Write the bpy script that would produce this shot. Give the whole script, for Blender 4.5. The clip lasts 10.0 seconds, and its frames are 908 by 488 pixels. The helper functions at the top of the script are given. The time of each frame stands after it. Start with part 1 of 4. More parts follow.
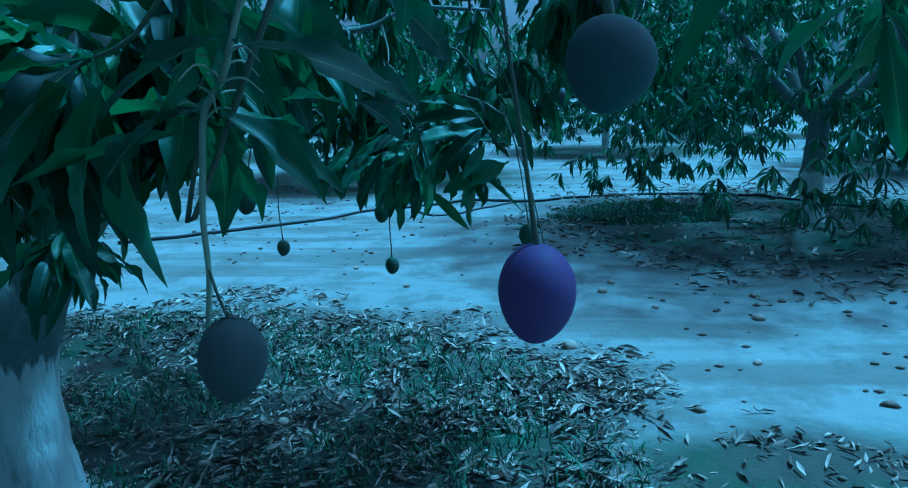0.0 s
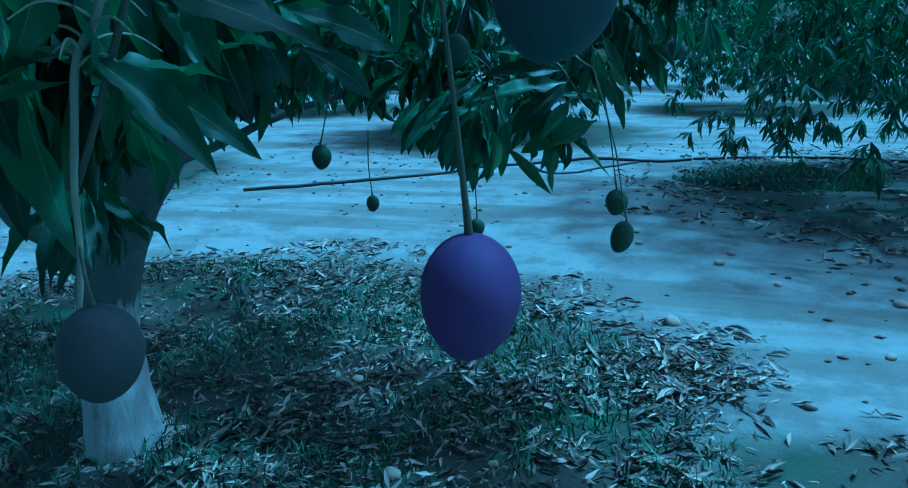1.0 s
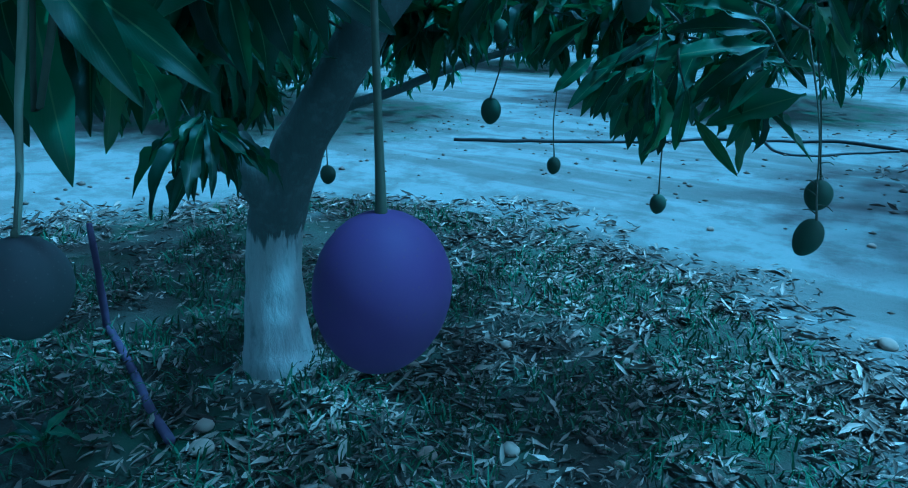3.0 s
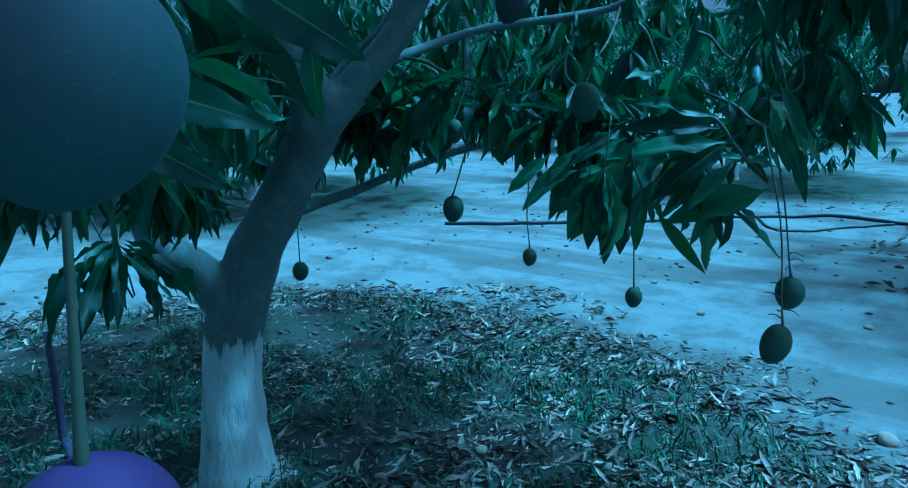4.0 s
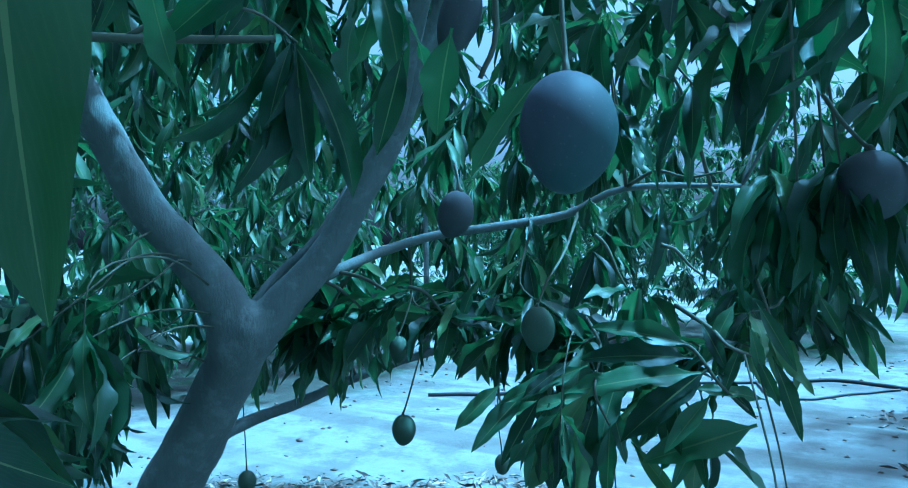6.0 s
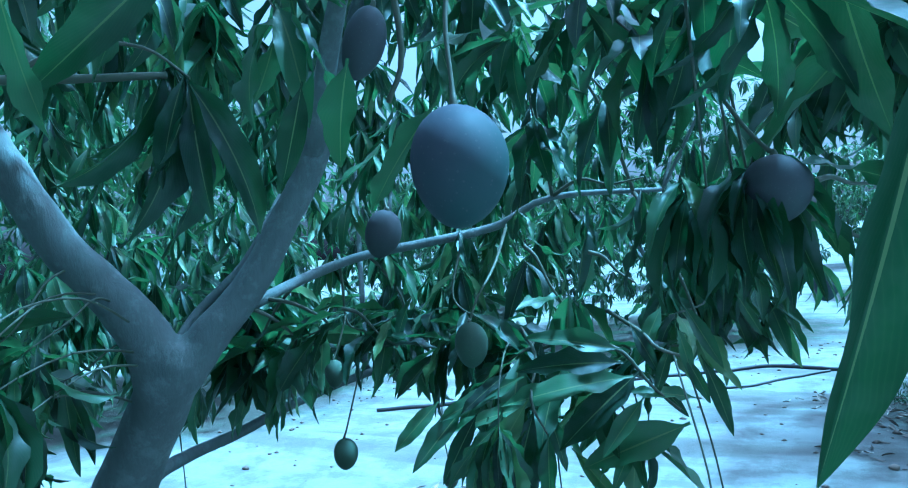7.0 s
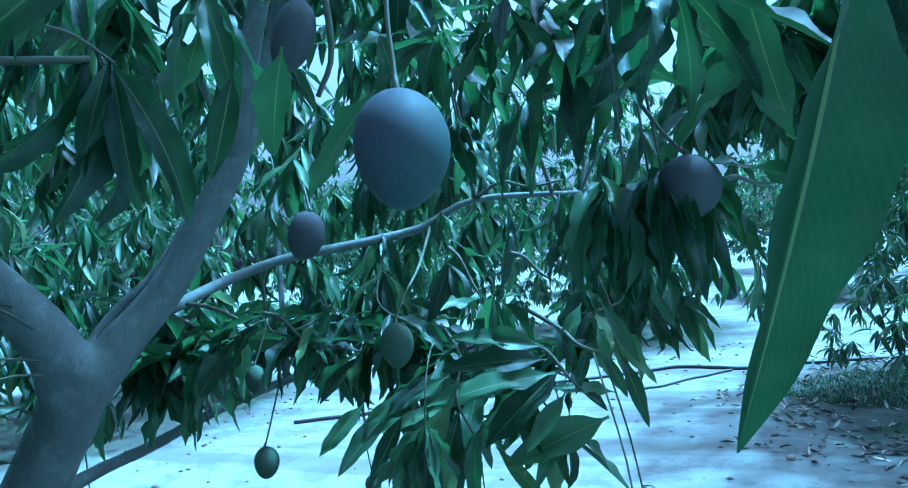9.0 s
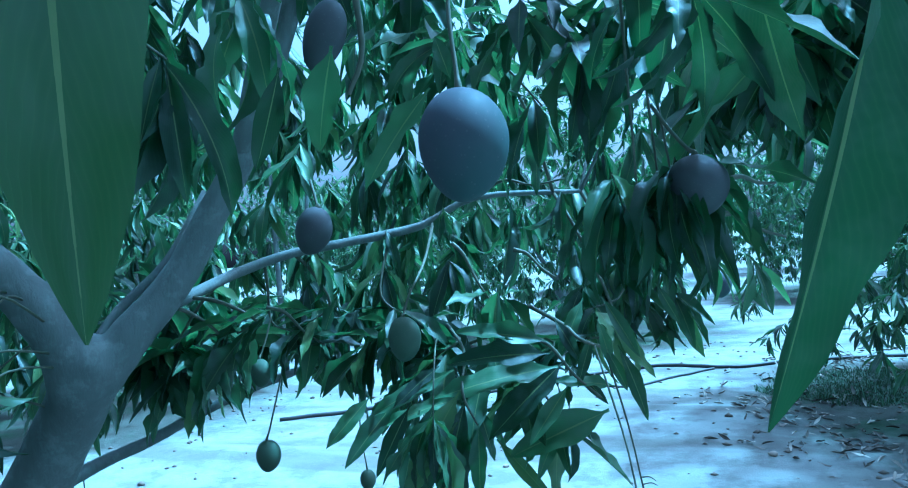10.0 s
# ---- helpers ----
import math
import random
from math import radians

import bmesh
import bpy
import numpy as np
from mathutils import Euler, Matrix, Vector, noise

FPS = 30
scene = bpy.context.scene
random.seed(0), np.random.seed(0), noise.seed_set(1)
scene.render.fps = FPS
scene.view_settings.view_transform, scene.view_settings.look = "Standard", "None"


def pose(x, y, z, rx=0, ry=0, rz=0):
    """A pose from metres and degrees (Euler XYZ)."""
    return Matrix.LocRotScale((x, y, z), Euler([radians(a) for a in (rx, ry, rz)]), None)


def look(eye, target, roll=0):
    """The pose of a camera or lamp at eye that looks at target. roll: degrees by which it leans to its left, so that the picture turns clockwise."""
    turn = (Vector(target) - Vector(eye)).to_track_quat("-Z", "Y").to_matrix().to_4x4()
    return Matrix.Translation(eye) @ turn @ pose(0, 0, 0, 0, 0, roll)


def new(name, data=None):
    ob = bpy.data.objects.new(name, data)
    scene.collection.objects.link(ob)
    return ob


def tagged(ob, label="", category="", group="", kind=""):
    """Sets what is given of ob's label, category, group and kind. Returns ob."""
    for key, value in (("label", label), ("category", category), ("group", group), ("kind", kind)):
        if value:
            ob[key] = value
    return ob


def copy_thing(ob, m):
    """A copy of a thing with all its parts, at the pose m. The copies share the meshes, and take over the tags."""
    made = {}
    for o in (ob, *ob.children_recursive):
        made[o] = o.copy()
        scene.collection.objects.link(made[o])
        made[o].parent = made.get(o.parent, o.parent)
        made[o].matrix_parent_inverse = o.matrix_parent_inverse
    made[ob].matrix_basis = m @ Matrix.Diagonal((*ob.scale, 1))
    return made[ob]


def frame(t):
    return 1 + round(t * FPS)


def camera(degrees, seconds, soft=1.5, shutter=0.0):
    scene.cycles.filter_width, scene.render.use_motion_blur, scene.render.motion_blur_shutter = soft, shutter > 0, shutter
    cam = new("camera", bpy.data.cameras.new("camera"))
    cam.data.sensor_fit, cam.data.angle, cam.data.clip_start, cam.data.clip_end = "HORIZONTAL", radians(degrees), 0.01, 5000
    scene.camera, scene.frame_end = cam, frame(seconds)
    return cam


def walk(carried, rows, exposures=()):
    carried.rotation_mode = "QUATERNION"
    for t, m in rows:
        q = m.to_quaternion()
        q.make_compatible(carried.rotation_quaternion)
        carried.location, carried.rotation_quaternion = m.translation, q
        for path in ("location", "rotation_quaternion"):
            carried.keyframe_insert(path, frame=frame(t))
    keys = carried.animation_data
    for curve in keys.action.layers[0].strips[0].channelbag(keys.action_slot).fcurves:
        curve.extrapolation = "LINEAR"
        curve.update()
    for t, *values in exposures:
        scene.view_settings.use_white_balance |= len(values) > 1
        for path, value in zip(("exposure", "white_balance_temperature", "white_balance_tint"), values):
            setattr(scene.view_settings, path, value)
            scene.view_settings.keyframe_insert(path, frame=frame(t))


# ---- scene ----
cam = camera(65.6, 10.0, soft=1.1)
PATH = [
    (0, (0.443, 0.402, 1.08), (0.317, 2.357, 0.678), -1.2),
    (0.5, (0.531, 0.491, 1.083), (0.213, 2.4, 0.578), -0.9),
    (1, (0.585, 0.562, 1.072), (0.094, 2.43, 0.553), -1.1),
    (1.5, (0.594, 0.612, 1.059), (-0.034, 2.449, 0.578), 0.3),
    (2, (0.609, 0.685, 1.066), (-0.158, 2.463, 0.566), 2.4),
    (2.5, (0.63, 0.735, 1.058), (-0.296, 2.388, 0.417), 2.7),
    (2.7, (0.662, 0.721, 1.053), (-0.347, 2.318, 0.394), 2.0),
    (3.8, (0.743, 0.865, 1.077), (-0.314, 2.496, 0.602), 0.9),
    (4, (0.75, 0.881, 1.101), (-0.335, 2.508, 0.681), -0.2),
    (4.5, (0.763, 0.933, 1.133), (-0.44, 2.503, 0.841), 0.8),
    (5, (0.755, 1.009, 1.168), (-0.504, 2.552, 0.988), 1.0),
    (5.5, (0.741, 1.089, 1.219), (-0.436, 2.703, 1.126), -0.6),
    (6, (0.728, 1.125, 1.24), (-0.372, 2.796, 1.236), -0.9),
    (6.2, (0.73, 1.151, 1.254), (-0.365, 2.825, 1.242), -2.3),
    (7.3, (0.751, 1.144, 1.257), (-0.168, 2.92, 1.282), -4.3),
    (7.5, (0.735, 1.156, 1.263), (-0.165, 2.942, 1.293), -4.4),
    (8, (0.739, 1.168, 1.257), (-0.108, 2.979, 1.205), -8.5),
    (8.5, (0.748, 1.139, 1.246), (-0.129, 2.936, 1.294), -5.0),
    (9, (0.737, 1.131, 1.24), (-0.009, 2.987, 1.263), -4.7),
    (9.5, (0.714, 1.123, 1.243), (0.122, 3.033, 1.205), -3.6),
    (10, (0.702, 1.089, 1.238), (0.005, 2.964, 1.254), -4.3),
]
walk(cam, [(t, look(eye, target, roll)) for t, eye, target, roll in PATH],
     exposures=[(0.0, -0.02, 2710, -30), (1.5, -0.10, 2710, -29), (2.7, -0.11, 2710, -29), (4.0, 0.02, 2720, -30), (4.6, 0.17, 2830, -30), (5.0, 0.40, 2890, -32),
                (5.5, 0.79, 2950, -27), (6.2, 1.14, 3010, -24), (7.3, 1.44, 3050, -22), (10.0, 1.46, 3050, -22)])

# ---- light ----
world = bpy.data.worlds.new("sky")
scene.world = world
world.use_nodes = True
SUN_UP, SUN_TURN = radians(62), radians(52)
wn = world.node_tree.nodes
sky = wn.new("ShaderNodeTexSky")
sky.sky_type, sky.sun_disc = "NISHITA", False
sky.sun_elevation, sky.sun_rotation = SUN_UP, SUN_TURN
sky.dust_density, sky.air_density = 8.0, 1.0
wn["Background"].inputs["Strength"].default_value = 0.098
veil = wn.new("ShaderNodeHueSaturation")      # thin white cloud
veil.inputs["Saturation"].default_value = 0.25
world.node_tree.links.new(sky.outputs["Color"], veil.inputs["Color"])
haze = wn.new("ShaderNodeMix")               # dust gives it a warm cast
haze.data_type, haze.blend_type = "RGBA", "MULTIPLY"
haze.inputs[0].default_value = 1.0
haze.inputs[7].default_value = (1.3, 1.0, 0.95, 1)
world.node_tree.links.new(veil.outputs["Color"], haze.inputs[6])
world.node_tree.links.new(haze.outputs[2], wn["Background"].inputs["Color"])
sun = new("sun", bpy.data.lights.new("sun", "SUN"))
sun.data.energy, sun.data.angle, sun.data.color = 3.4, radians(4), (1.0, 0.94, 0.85)
to_sun = Vector((math.sin(SUN_TURN) * math.cos(SUN_UP), math.cos(SUN_TURN) * math.cos(SUN_UP), math.sin(SUN_UP)))
sun.matrix_basis = look(to_sun * 30, (0, 0, 0))

# ---- plan ----
MAIN = Vector((-0.80, 2.09, 0))          # foot of the main tree
LITTERED = Vector((-0.90, 2.15, 0))      # middle of the littered soil under it
OVAL = (1.90, 1.80)                      # its half widths
STEP_A, STEP_B = Vector((3.9, 4.4, 0)), Vector((-4.4, 3.9, 0))   # the orchard's rows
# the last two trees stand out of view, added to block low sky light
ORCHARD = [MAIN + STEP_A * i + STEP_B * j for i, j in
           ((1, 0), (0, 1), (1, 1), (2, 0), (2, 1), (1, 2), (0, 2), (2, 2), (3, 1), (3, 0), (0, -1), (-1, 0), (-1, 1), (3, 2), (1, 3), (2, 3), (-1, -1), (1, -1))]


# ---- materials ----
class Mat:
    """A node material with a Principled shader and short ways to wire it."""

    def __init__(self, name):
        self.m = bpy.data.materials.new(name)
        self.m.use_nodes = True
        self.nt = self.m.node_tree
        self.out = self.nt.nodes["Material Output"]
        self.p = self.nt.nodes["Principled BSDF"]

    def node(self, kind, **values):
        n = self.nt.nodes.new("ShaderNode" + kind)
        for k, v in values.items():
            n.inputs[k].default_value = v
        return n

    def link(self, a, b):
        self.nt.links.new(a, b)
        return b

    def noise(self, scale, detail=4.0, vector=None, rough=0.55):
        n = self.node("TexNoise", Scale=scale, Detail=detail, Roughness=rough)
        if vector is None:
            vector = self.node("NewGeometry").outputs["Position"]
        self.link(vector, n.inputs["Vector"])
        return n.outputs["Fac"]

    def ramp(self, fac, *stops):
        r = self.node("ValToRGB")
        el = r.color_ramp.elements
        while len(el) < len(stops):
            el.new(0.5)
        for e, (at, col) in zip(el, stops):
            e.position, e.color = at, (*col, 1) if len(col) == 3 else col
        self.link(fac, r.inputs["Fac"])
        return r.outputs["Color"]

    def mix(self, fac, a, b, blend="MIX"):
        n = self.node("Mix")
        n.data_type, n.blend_type = "RGBA", blend
        for sock, v in ((n.inputs[0], fac), (n.inputs[6], a), (n.inputs[7], b)):
            if hasattr(v, "links"):
                self.link(v, sock)
            elif isinstance(v, (int, float)):
                sock.default_value = v
            else:
                sock.default_value = (*v, 1)
        return n.outputs[2]

    def math(self, op, a, b=0.0, clamp=False):
        n = self.node("Math")
        n.operation, n.use_clamp = op, clamp
        for sock, v in zip(n.inputs, (a, b)):
            if hasattr(v, "links"):
                self.link(v, sock)
            else:
                sock.default_value = v
        return n.outputs[0]

    def color(self, c):
        self.link(c, self.p.inputs["Base Color"])

    def bump(self, height, strength=0.4, distance=0.01):
        b = self.node("Bump", Strength=strength, Distance=distance)
        self.link(height, b.inputs["Height"])
        self.link(b.outputs["Normal"], self.p.inputs["Normal"])
        return b.outputs["Normal"]

    def rough(self, v):
        if hasattr(v, "links"):
            self.link(v, self.p.inputs["Roughness"])
        else:
            self.p.inputs["Roughness"].default_value = v


def leaf_material(name, dark, light, yellow, joined, dry=False):
    m = Mat(name)
    rnd = m.node("NewGeometry").outputs["Random Per Island"] if joined else m.node("ObjectInfo").outputs["Random"]
    base = m.mix(m.math("POWER", rnd, 1.7) if dry else m.ramp(rnd, (0.2, (0, 0, 0)), (0.85, (1, 1, 1))), dark, light)
    tip = m.math("GREATER_THAN", rnd, 0.95 if dry else 0.92)
    base = m.mix(m.math("MULTIPLY", tip, 0.22 if dry else 0.35), base, yellow)
    mottled = m.noise(35, 3)
    base = m.mix(m.math("MULTIPLY", mottled, 0.5), base, m.mix(0.5, base, dark))
    # dust, and a grey sheen painted into the colour, in patches
    dusty = m.ramp(m.noise(11, 4, None, 0.65), (0.48, (0, 0, 0)), (0.68, (1, 1, 1)))
    base = m.mix(m.math("MULTIPLY", dusty, 0.30 if not dry else 0.1), base, (0.16, 0.165, 0.155))
    uv = m.node("SeparateXYZ")
    m.link(m.node("UVMap").outputs["UV"], uv.inputs[0])
    across = m.math("ABSOLUTE", m.math("SUBTRACT", uv.outputs[0], 0.5))
    rib = m.math("LESS_THAN", across, m.math("SUBTRACT", 0.034, m.math("MULTIPLY", uv.outputs[1], 0.022)))
    # side veins run forward from the midrib
    slant = m.math("ADD", m.math("ADD", m.math("MULTIPLY", uv.outputs[1], 22.0), m.math("MULTIPLY", across, -14.0)), m.math("MULTIPLY", mottled, 1.6))
    vein = m.math("POWER", m.math("ABSOLUTE", m.math("SINE", m.math("MULTIPLY", slant, math.pi))), 0.35)
    pale = (0.30, 0.33, 0.12) if not dry else (0.40, 0.30, 0.18)
    base = m.mix(m.math("MULTIPLY", m.math("SUBTRACT", 1.0, vein), 0.08), base, pale)
    base = m.mix(m.math("MULTIPLY", rib, 0.6), base, pale)
    m.color(base)
    m.rough(m.math("ADD", m.math("MULTIPLY", mottled, 0.25), 0.34 if not dry else 0.6))
    m.p.inputs["Specular IOR Level"].default_value = 0.55 if not dry else 0.25
    normal = m.bump(m.math("ADD", m.math("MULTIPLY", vein, 0.12), m.math("MULTIPLY", rib, 1.2)), 0.16, 0.002)
    if not dry:
        thin = m.node("BsdfTranslucent")
        m.link(m.mix(0.6, base, (0.15, 0.25, 0.06), "MIX"), thin.inputs["Color"])
        m.link(normal, thin.inputs["Normal"])
        both = m.node("MixShader", Fac=0.32)
        m.link(m.p.outputs[0], both.inputs[1])
        m.link(thin.outputs[0], both.inputs[2])
        m.link(both.outputs[0], m.out.inputs["Surface"])
    return m.m


GREEN = ((0.005, 0.015, 0.006), (0.125, 0.190, 0.076), (0.24, 0.28, 0.06))
leaf_single = leaf_material("leaf_green", *GREEN, joined=False)
# shade put into the colour: a darker copy of leaf_green for near leaves
leaf_shaded = leaf_material("leaf_shaded_green", (0.006, 0.018, 0.007), (0.040, 0.074, 0.028), (0.12, 0.15, 0.03), joined=False)
leaf_joined = leaf_material("foliage_green", *GREEN, joined=True)
leaf_dry = leaf_material("leaf_dry", (0.040, 0.034, 0.026), (0.56, 0.50, 0.42), (0.80, 0.75, 0.68), joined=True, dry=True)


def bark_material(name, painted):
    m = Mat(name)
    pos = m.node("NewGeometry").outputs["Position"]
    stretch = m.node("Mapping")
    stretch.inputs["Scale"].default_value = (1, 1, 0.3)
    m.link(pos, stretch.inputs["Vector"])
    big, fine = m.noise(9, 5, stretch.outputs[0]), m.noise(70, 6, stretch.outputs[0], 0.65)
    bark = m.mix(big, (0.135, 0.144, 0.138), (0.290, 0.305, 0.290))
    lichen = m.ramp(m.noise(24, 6, pos, 0.7), (0.52, (0, 0, 0)), (0.62, (1, 1, 1)))
    bark = m.mix(m.math("MULTIPLY", lichen, 0.45), bark, (0.36, 0.39, 0.36))
    bark = m.mix(m.math("MULTIPLY", fine, 0.5), bark, (0.075, 0.07, 0.06))
    height = m.math("ADD", m.math("MULTIPLY", big, 0.6), fine)
    if painted:
        # lime wash with a brushed upper edge
        brush = m.node("Mapping")
        brush.inputs["Scale"].default_value = (1, 1, 0.07)
        m.link(pos, brush.inputs["Vector"])
        streak = m.noise(42, 3, brush.outputs[0], 0.6)
        z = m.node("SeparateXYZ")
        m.link(pos, z.inputs[0])
        edge = m.math("SUBTRACT", m.math("ADD", 0.355, m.math("MULTIPLY", streak, 0.17)), z.outputs[2])
        on = m.math("MULTIPLY", edge, 60.0, clamp=True)
        worn = m.ramp(m.noise(28, 6, stretch.outputs[0], 0.7), (0.30, (0.45, 0.45, 0.45)), (0.48, (1, 1, 1)))
        on = m.math("MULTIPLY", on, worn)
        lime = m.mix(streak, (0.56, 0.55, 0.52), (0.82, 0.81, 0.79))
        bark = m.mix(on, bark, lime)
    m.color(bark)
    m.rough(0.85)
    m.bump(height, 0.55, 0.006)
    return m.m


bark = bark_material("bark", False)
bark_limed = bark_material("bark_limed", True)


def plain(name, a, b, rough=0.6, scale=30.0, bump=0.2):
    m = Mat(name)
    n = m.noise(scale, 5)
    m.color(m.mix(n, a, b))
    m.rough(rough)
    m.bump(n, bump, 0.004)
    return m.m


def twig_material():
    m = Mat("green_twig")
    m.color(m.mix(m.noise(60), (0.06, 0.075, 0.04), (0.14, 0.13, 0.09)))
    m.rough(0.6)
    return m.m


twig_bark = twig_material()
stalk_pale = plain("pale_stalk", (0.24, 0.25, 0.17), (0.40, 0.40, 0.30), 0.7, 60.0, 0.2)


def fruit_material(name, top, bottom, spot, blush, side=0.0):
    m = Mat(name)
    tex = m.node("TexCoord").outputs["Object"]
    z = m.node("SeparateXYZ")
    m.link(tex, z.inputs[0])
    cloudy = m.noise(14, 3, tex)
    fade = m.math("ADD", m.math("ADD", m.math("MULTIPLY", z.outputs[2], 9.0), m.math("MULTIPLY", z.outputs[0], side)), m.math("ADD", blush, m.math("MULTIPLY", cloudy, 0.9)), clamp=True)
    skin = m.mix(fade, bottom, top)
    dots = m.node("TexVoronoi", Scale=230.0)
    m.link(tex, dots.inputs["Vector"])
    near = m.math("LESS_THAN", dots.outputs["Distance"], 0.16)
    skin = m.mix(m.math("MULTIPLY", near, 0.35), skin, spot)
    bloom = m.noise(40, 5, tex, 0.7)
    skin = m.mix(m.math("MULTIPLY", bloom, 0.28), skin, (0.13, 0.13, 0.14))
    m.color(skin)
    m.rough(m.math("ADD", m.math("MULTIPLY", bloom, 0.25), 0.52))
    m.p.inputs["Specular IOR Level"].default_value = 0.22
    m.bump(bloom, 0.08, 0.002)
    return m.m


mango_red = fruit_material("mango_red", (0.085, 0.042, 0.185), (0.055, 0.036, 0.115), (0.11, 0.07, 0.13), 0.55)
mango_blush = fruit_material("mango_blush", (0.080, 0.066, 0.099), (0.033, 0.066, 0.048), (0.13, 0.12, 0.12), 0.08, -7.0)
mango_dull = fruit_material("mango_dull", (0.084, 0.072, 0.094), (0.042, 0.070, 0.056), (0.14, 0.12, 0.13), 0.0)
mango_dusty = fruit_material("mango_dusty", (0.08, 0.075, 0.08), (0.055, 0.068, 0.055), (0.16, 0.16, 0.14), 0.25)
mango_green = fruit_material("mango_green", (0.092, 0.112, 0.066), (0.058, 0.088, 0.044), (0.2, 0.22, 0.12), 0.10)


def ground_material():
    m = Mat("sand_and_soil")
    pos = m.node("NewGeometry").outputs["Position"]
    wobble = m.noise(1.6, 7, pos, 0.72)
    nearest = None
    for k, spot in enumerate([LITTERED, Vector((1.25, 2.30, 0)), *ORCHARD[:10]]):
        away = m.node("VectorMath")
        away.operation = "SUBTRACT"
        m.link(pos, away.inputs[0])
        away.inputs[1].default_value = spot
        shrink = m.node("VectorMath")
        shrink.operation = "MULTIPLY"
        m.link(away.outputs[0], shrink.inputs[0])
        shrink.inputs[1].default_value = (1 / OVAL[0], 1 / OVAL[1], 1) if k == 0 else (0.9, 1.6, 1) if k == 1 else (0.46, 0.50, 1) if k == 2 else (0.46, 0.46, 1)
        d = m.node("VectorMath")
        d.operation = "LENGTH"
        m.link(shrink.outputs[0], d.inputs[0])
        reach = m.math("ADD", d.outputs["Value"], 0.5 if k == 1 else 0.0)
        nearest = reach if nearest is None else m.math("MINIMUM", nearest, reach)
    edge = m.math("ADD", nearest, m.math("MULTIPLY", m.math("SUBTRACT", wobble, 0.5), 0.7))
    soil_on = m.ramp(m.math("DIVIDE", edge, 2.0), (0.40, (1, 1, 1)), (0.56, (0, 0, 0)))
    fine, mid, broad = m.noise(120, 5, pos, 0.7), m.noise(9, 5, pos, 0.6), m.noise(0.7, 3, pos)
    sand = m.mix(broad, (0.225, 0.227, 0.215), (0.295, 0.296, 0.280))
    # darker patches: dappled canopy shade painted into the sand colour
    sand = m.mix(m.math("MULTIPLY", m.ramp(m.noise(2.6, 6, pos, 0.7), (0.47, (0, 0, 0)), (0.58, (1, 1, 1))), 0.8), sand, (0.150, 0.146, 0.132))
    # streaks along the row: tree shade painted into the sand's colour
    run = m.node("Mapping")
    run.inputs["Rotation"].default_value = (0, 0, radians(-38))
    run.inputs["Scale"].default_value = (0.16, 1.5, 1)
    bent = m.node("VectorMath")
    bent.operation = "ADD"
    m.link(pos, bent.inputs[0])
    m.link(m.mix(0.35, (0, 0, 0), m.node("TexNoise", Scale=1.1, Detail=3.0).outputs["Color"]), bent.inputs[1])
    m.link(bent.outputs[0], run.inputs["Vector"])
    shade_streaks = m.ramp(m.noise(1.5, 3, run.outputs[0], 0.55), (0.54, (0, 0, 0)), (0.61, (1, 1, 1)))
    sand = m.mix(m.math("MULTIPLY", shade_streaks, 0.7), sand, (0.12, 0.113, 0.098))
    soil = m.mix(m.math("MULTIPLY", m.math("ADD", mid, fine), 0.5), (0.014, 0.014, 0.011), (0.118, 0.115, 0.094))
    soil = m.mix(m.math("MULTIPLY", m.ramp(m.noise(2.2, 3, pos), (0.5, (0, 0, 0)), (0.66, (1, 1, 1))), 0.6), soil, (0.045, 0.075, 0.03))
    whole = m.mix(soil_on, m.mix(m.math("MULTIPLY", fine, 0.3), sand, (0.185, 0.178, 0.160)), soil)
    # lime spilt round the painted foot
    d = m.node("VectorMath")
    d.operation = "DISTANCE"
    m.link(pos, d.inputs[0])
    d.inputs[1].default_value = MAIN
    spill = m.math("SUBTRACT", m.math("ADD", -0.03, m.math("MULTIPLY", m.noise(38, 5, pos, 0.7), 0.36)), d.outputs["Value"])
    whole = m.mix(m.math("MULTIPLY", spill, 40.0, clamp=True), whole, (0.62, 0.58, 0.52))
    m.color(whole)
    m.rough(0.95)
    m.p.inputs["Specular IOR Level"].default_value = 0.15
    m.bump(m.math("ADD", m.math("MULTIPLY", mid, 1.0), m.math("MULTIPLY", fine, 0.35)), 0.5, 0.03)
    return m.m


hose_black = plain("black_hose", (0.012, 0.012, 0.013), (0.045, 0.042, 0.04), 0.5)
stone_grey = plain("clod", (0.20, 0.165, 0.13), (0.42, 0.36, 0.29), 0.9, 18, 0.6)
stone_dark = plain("crumb", (0.06, 0.05, 0.04), (0.22, 0.18, 0.14), 0.9, 25, 0.4)
grass_green = plain("weed", (0.035, 0.065, 0.025), (0.15, 0.20, 0.09), 0.6)
stake_red = plain("stake_wood", (0.055, 0.04, 0.09), (0.12, 0.09, 0.17), 0.8)


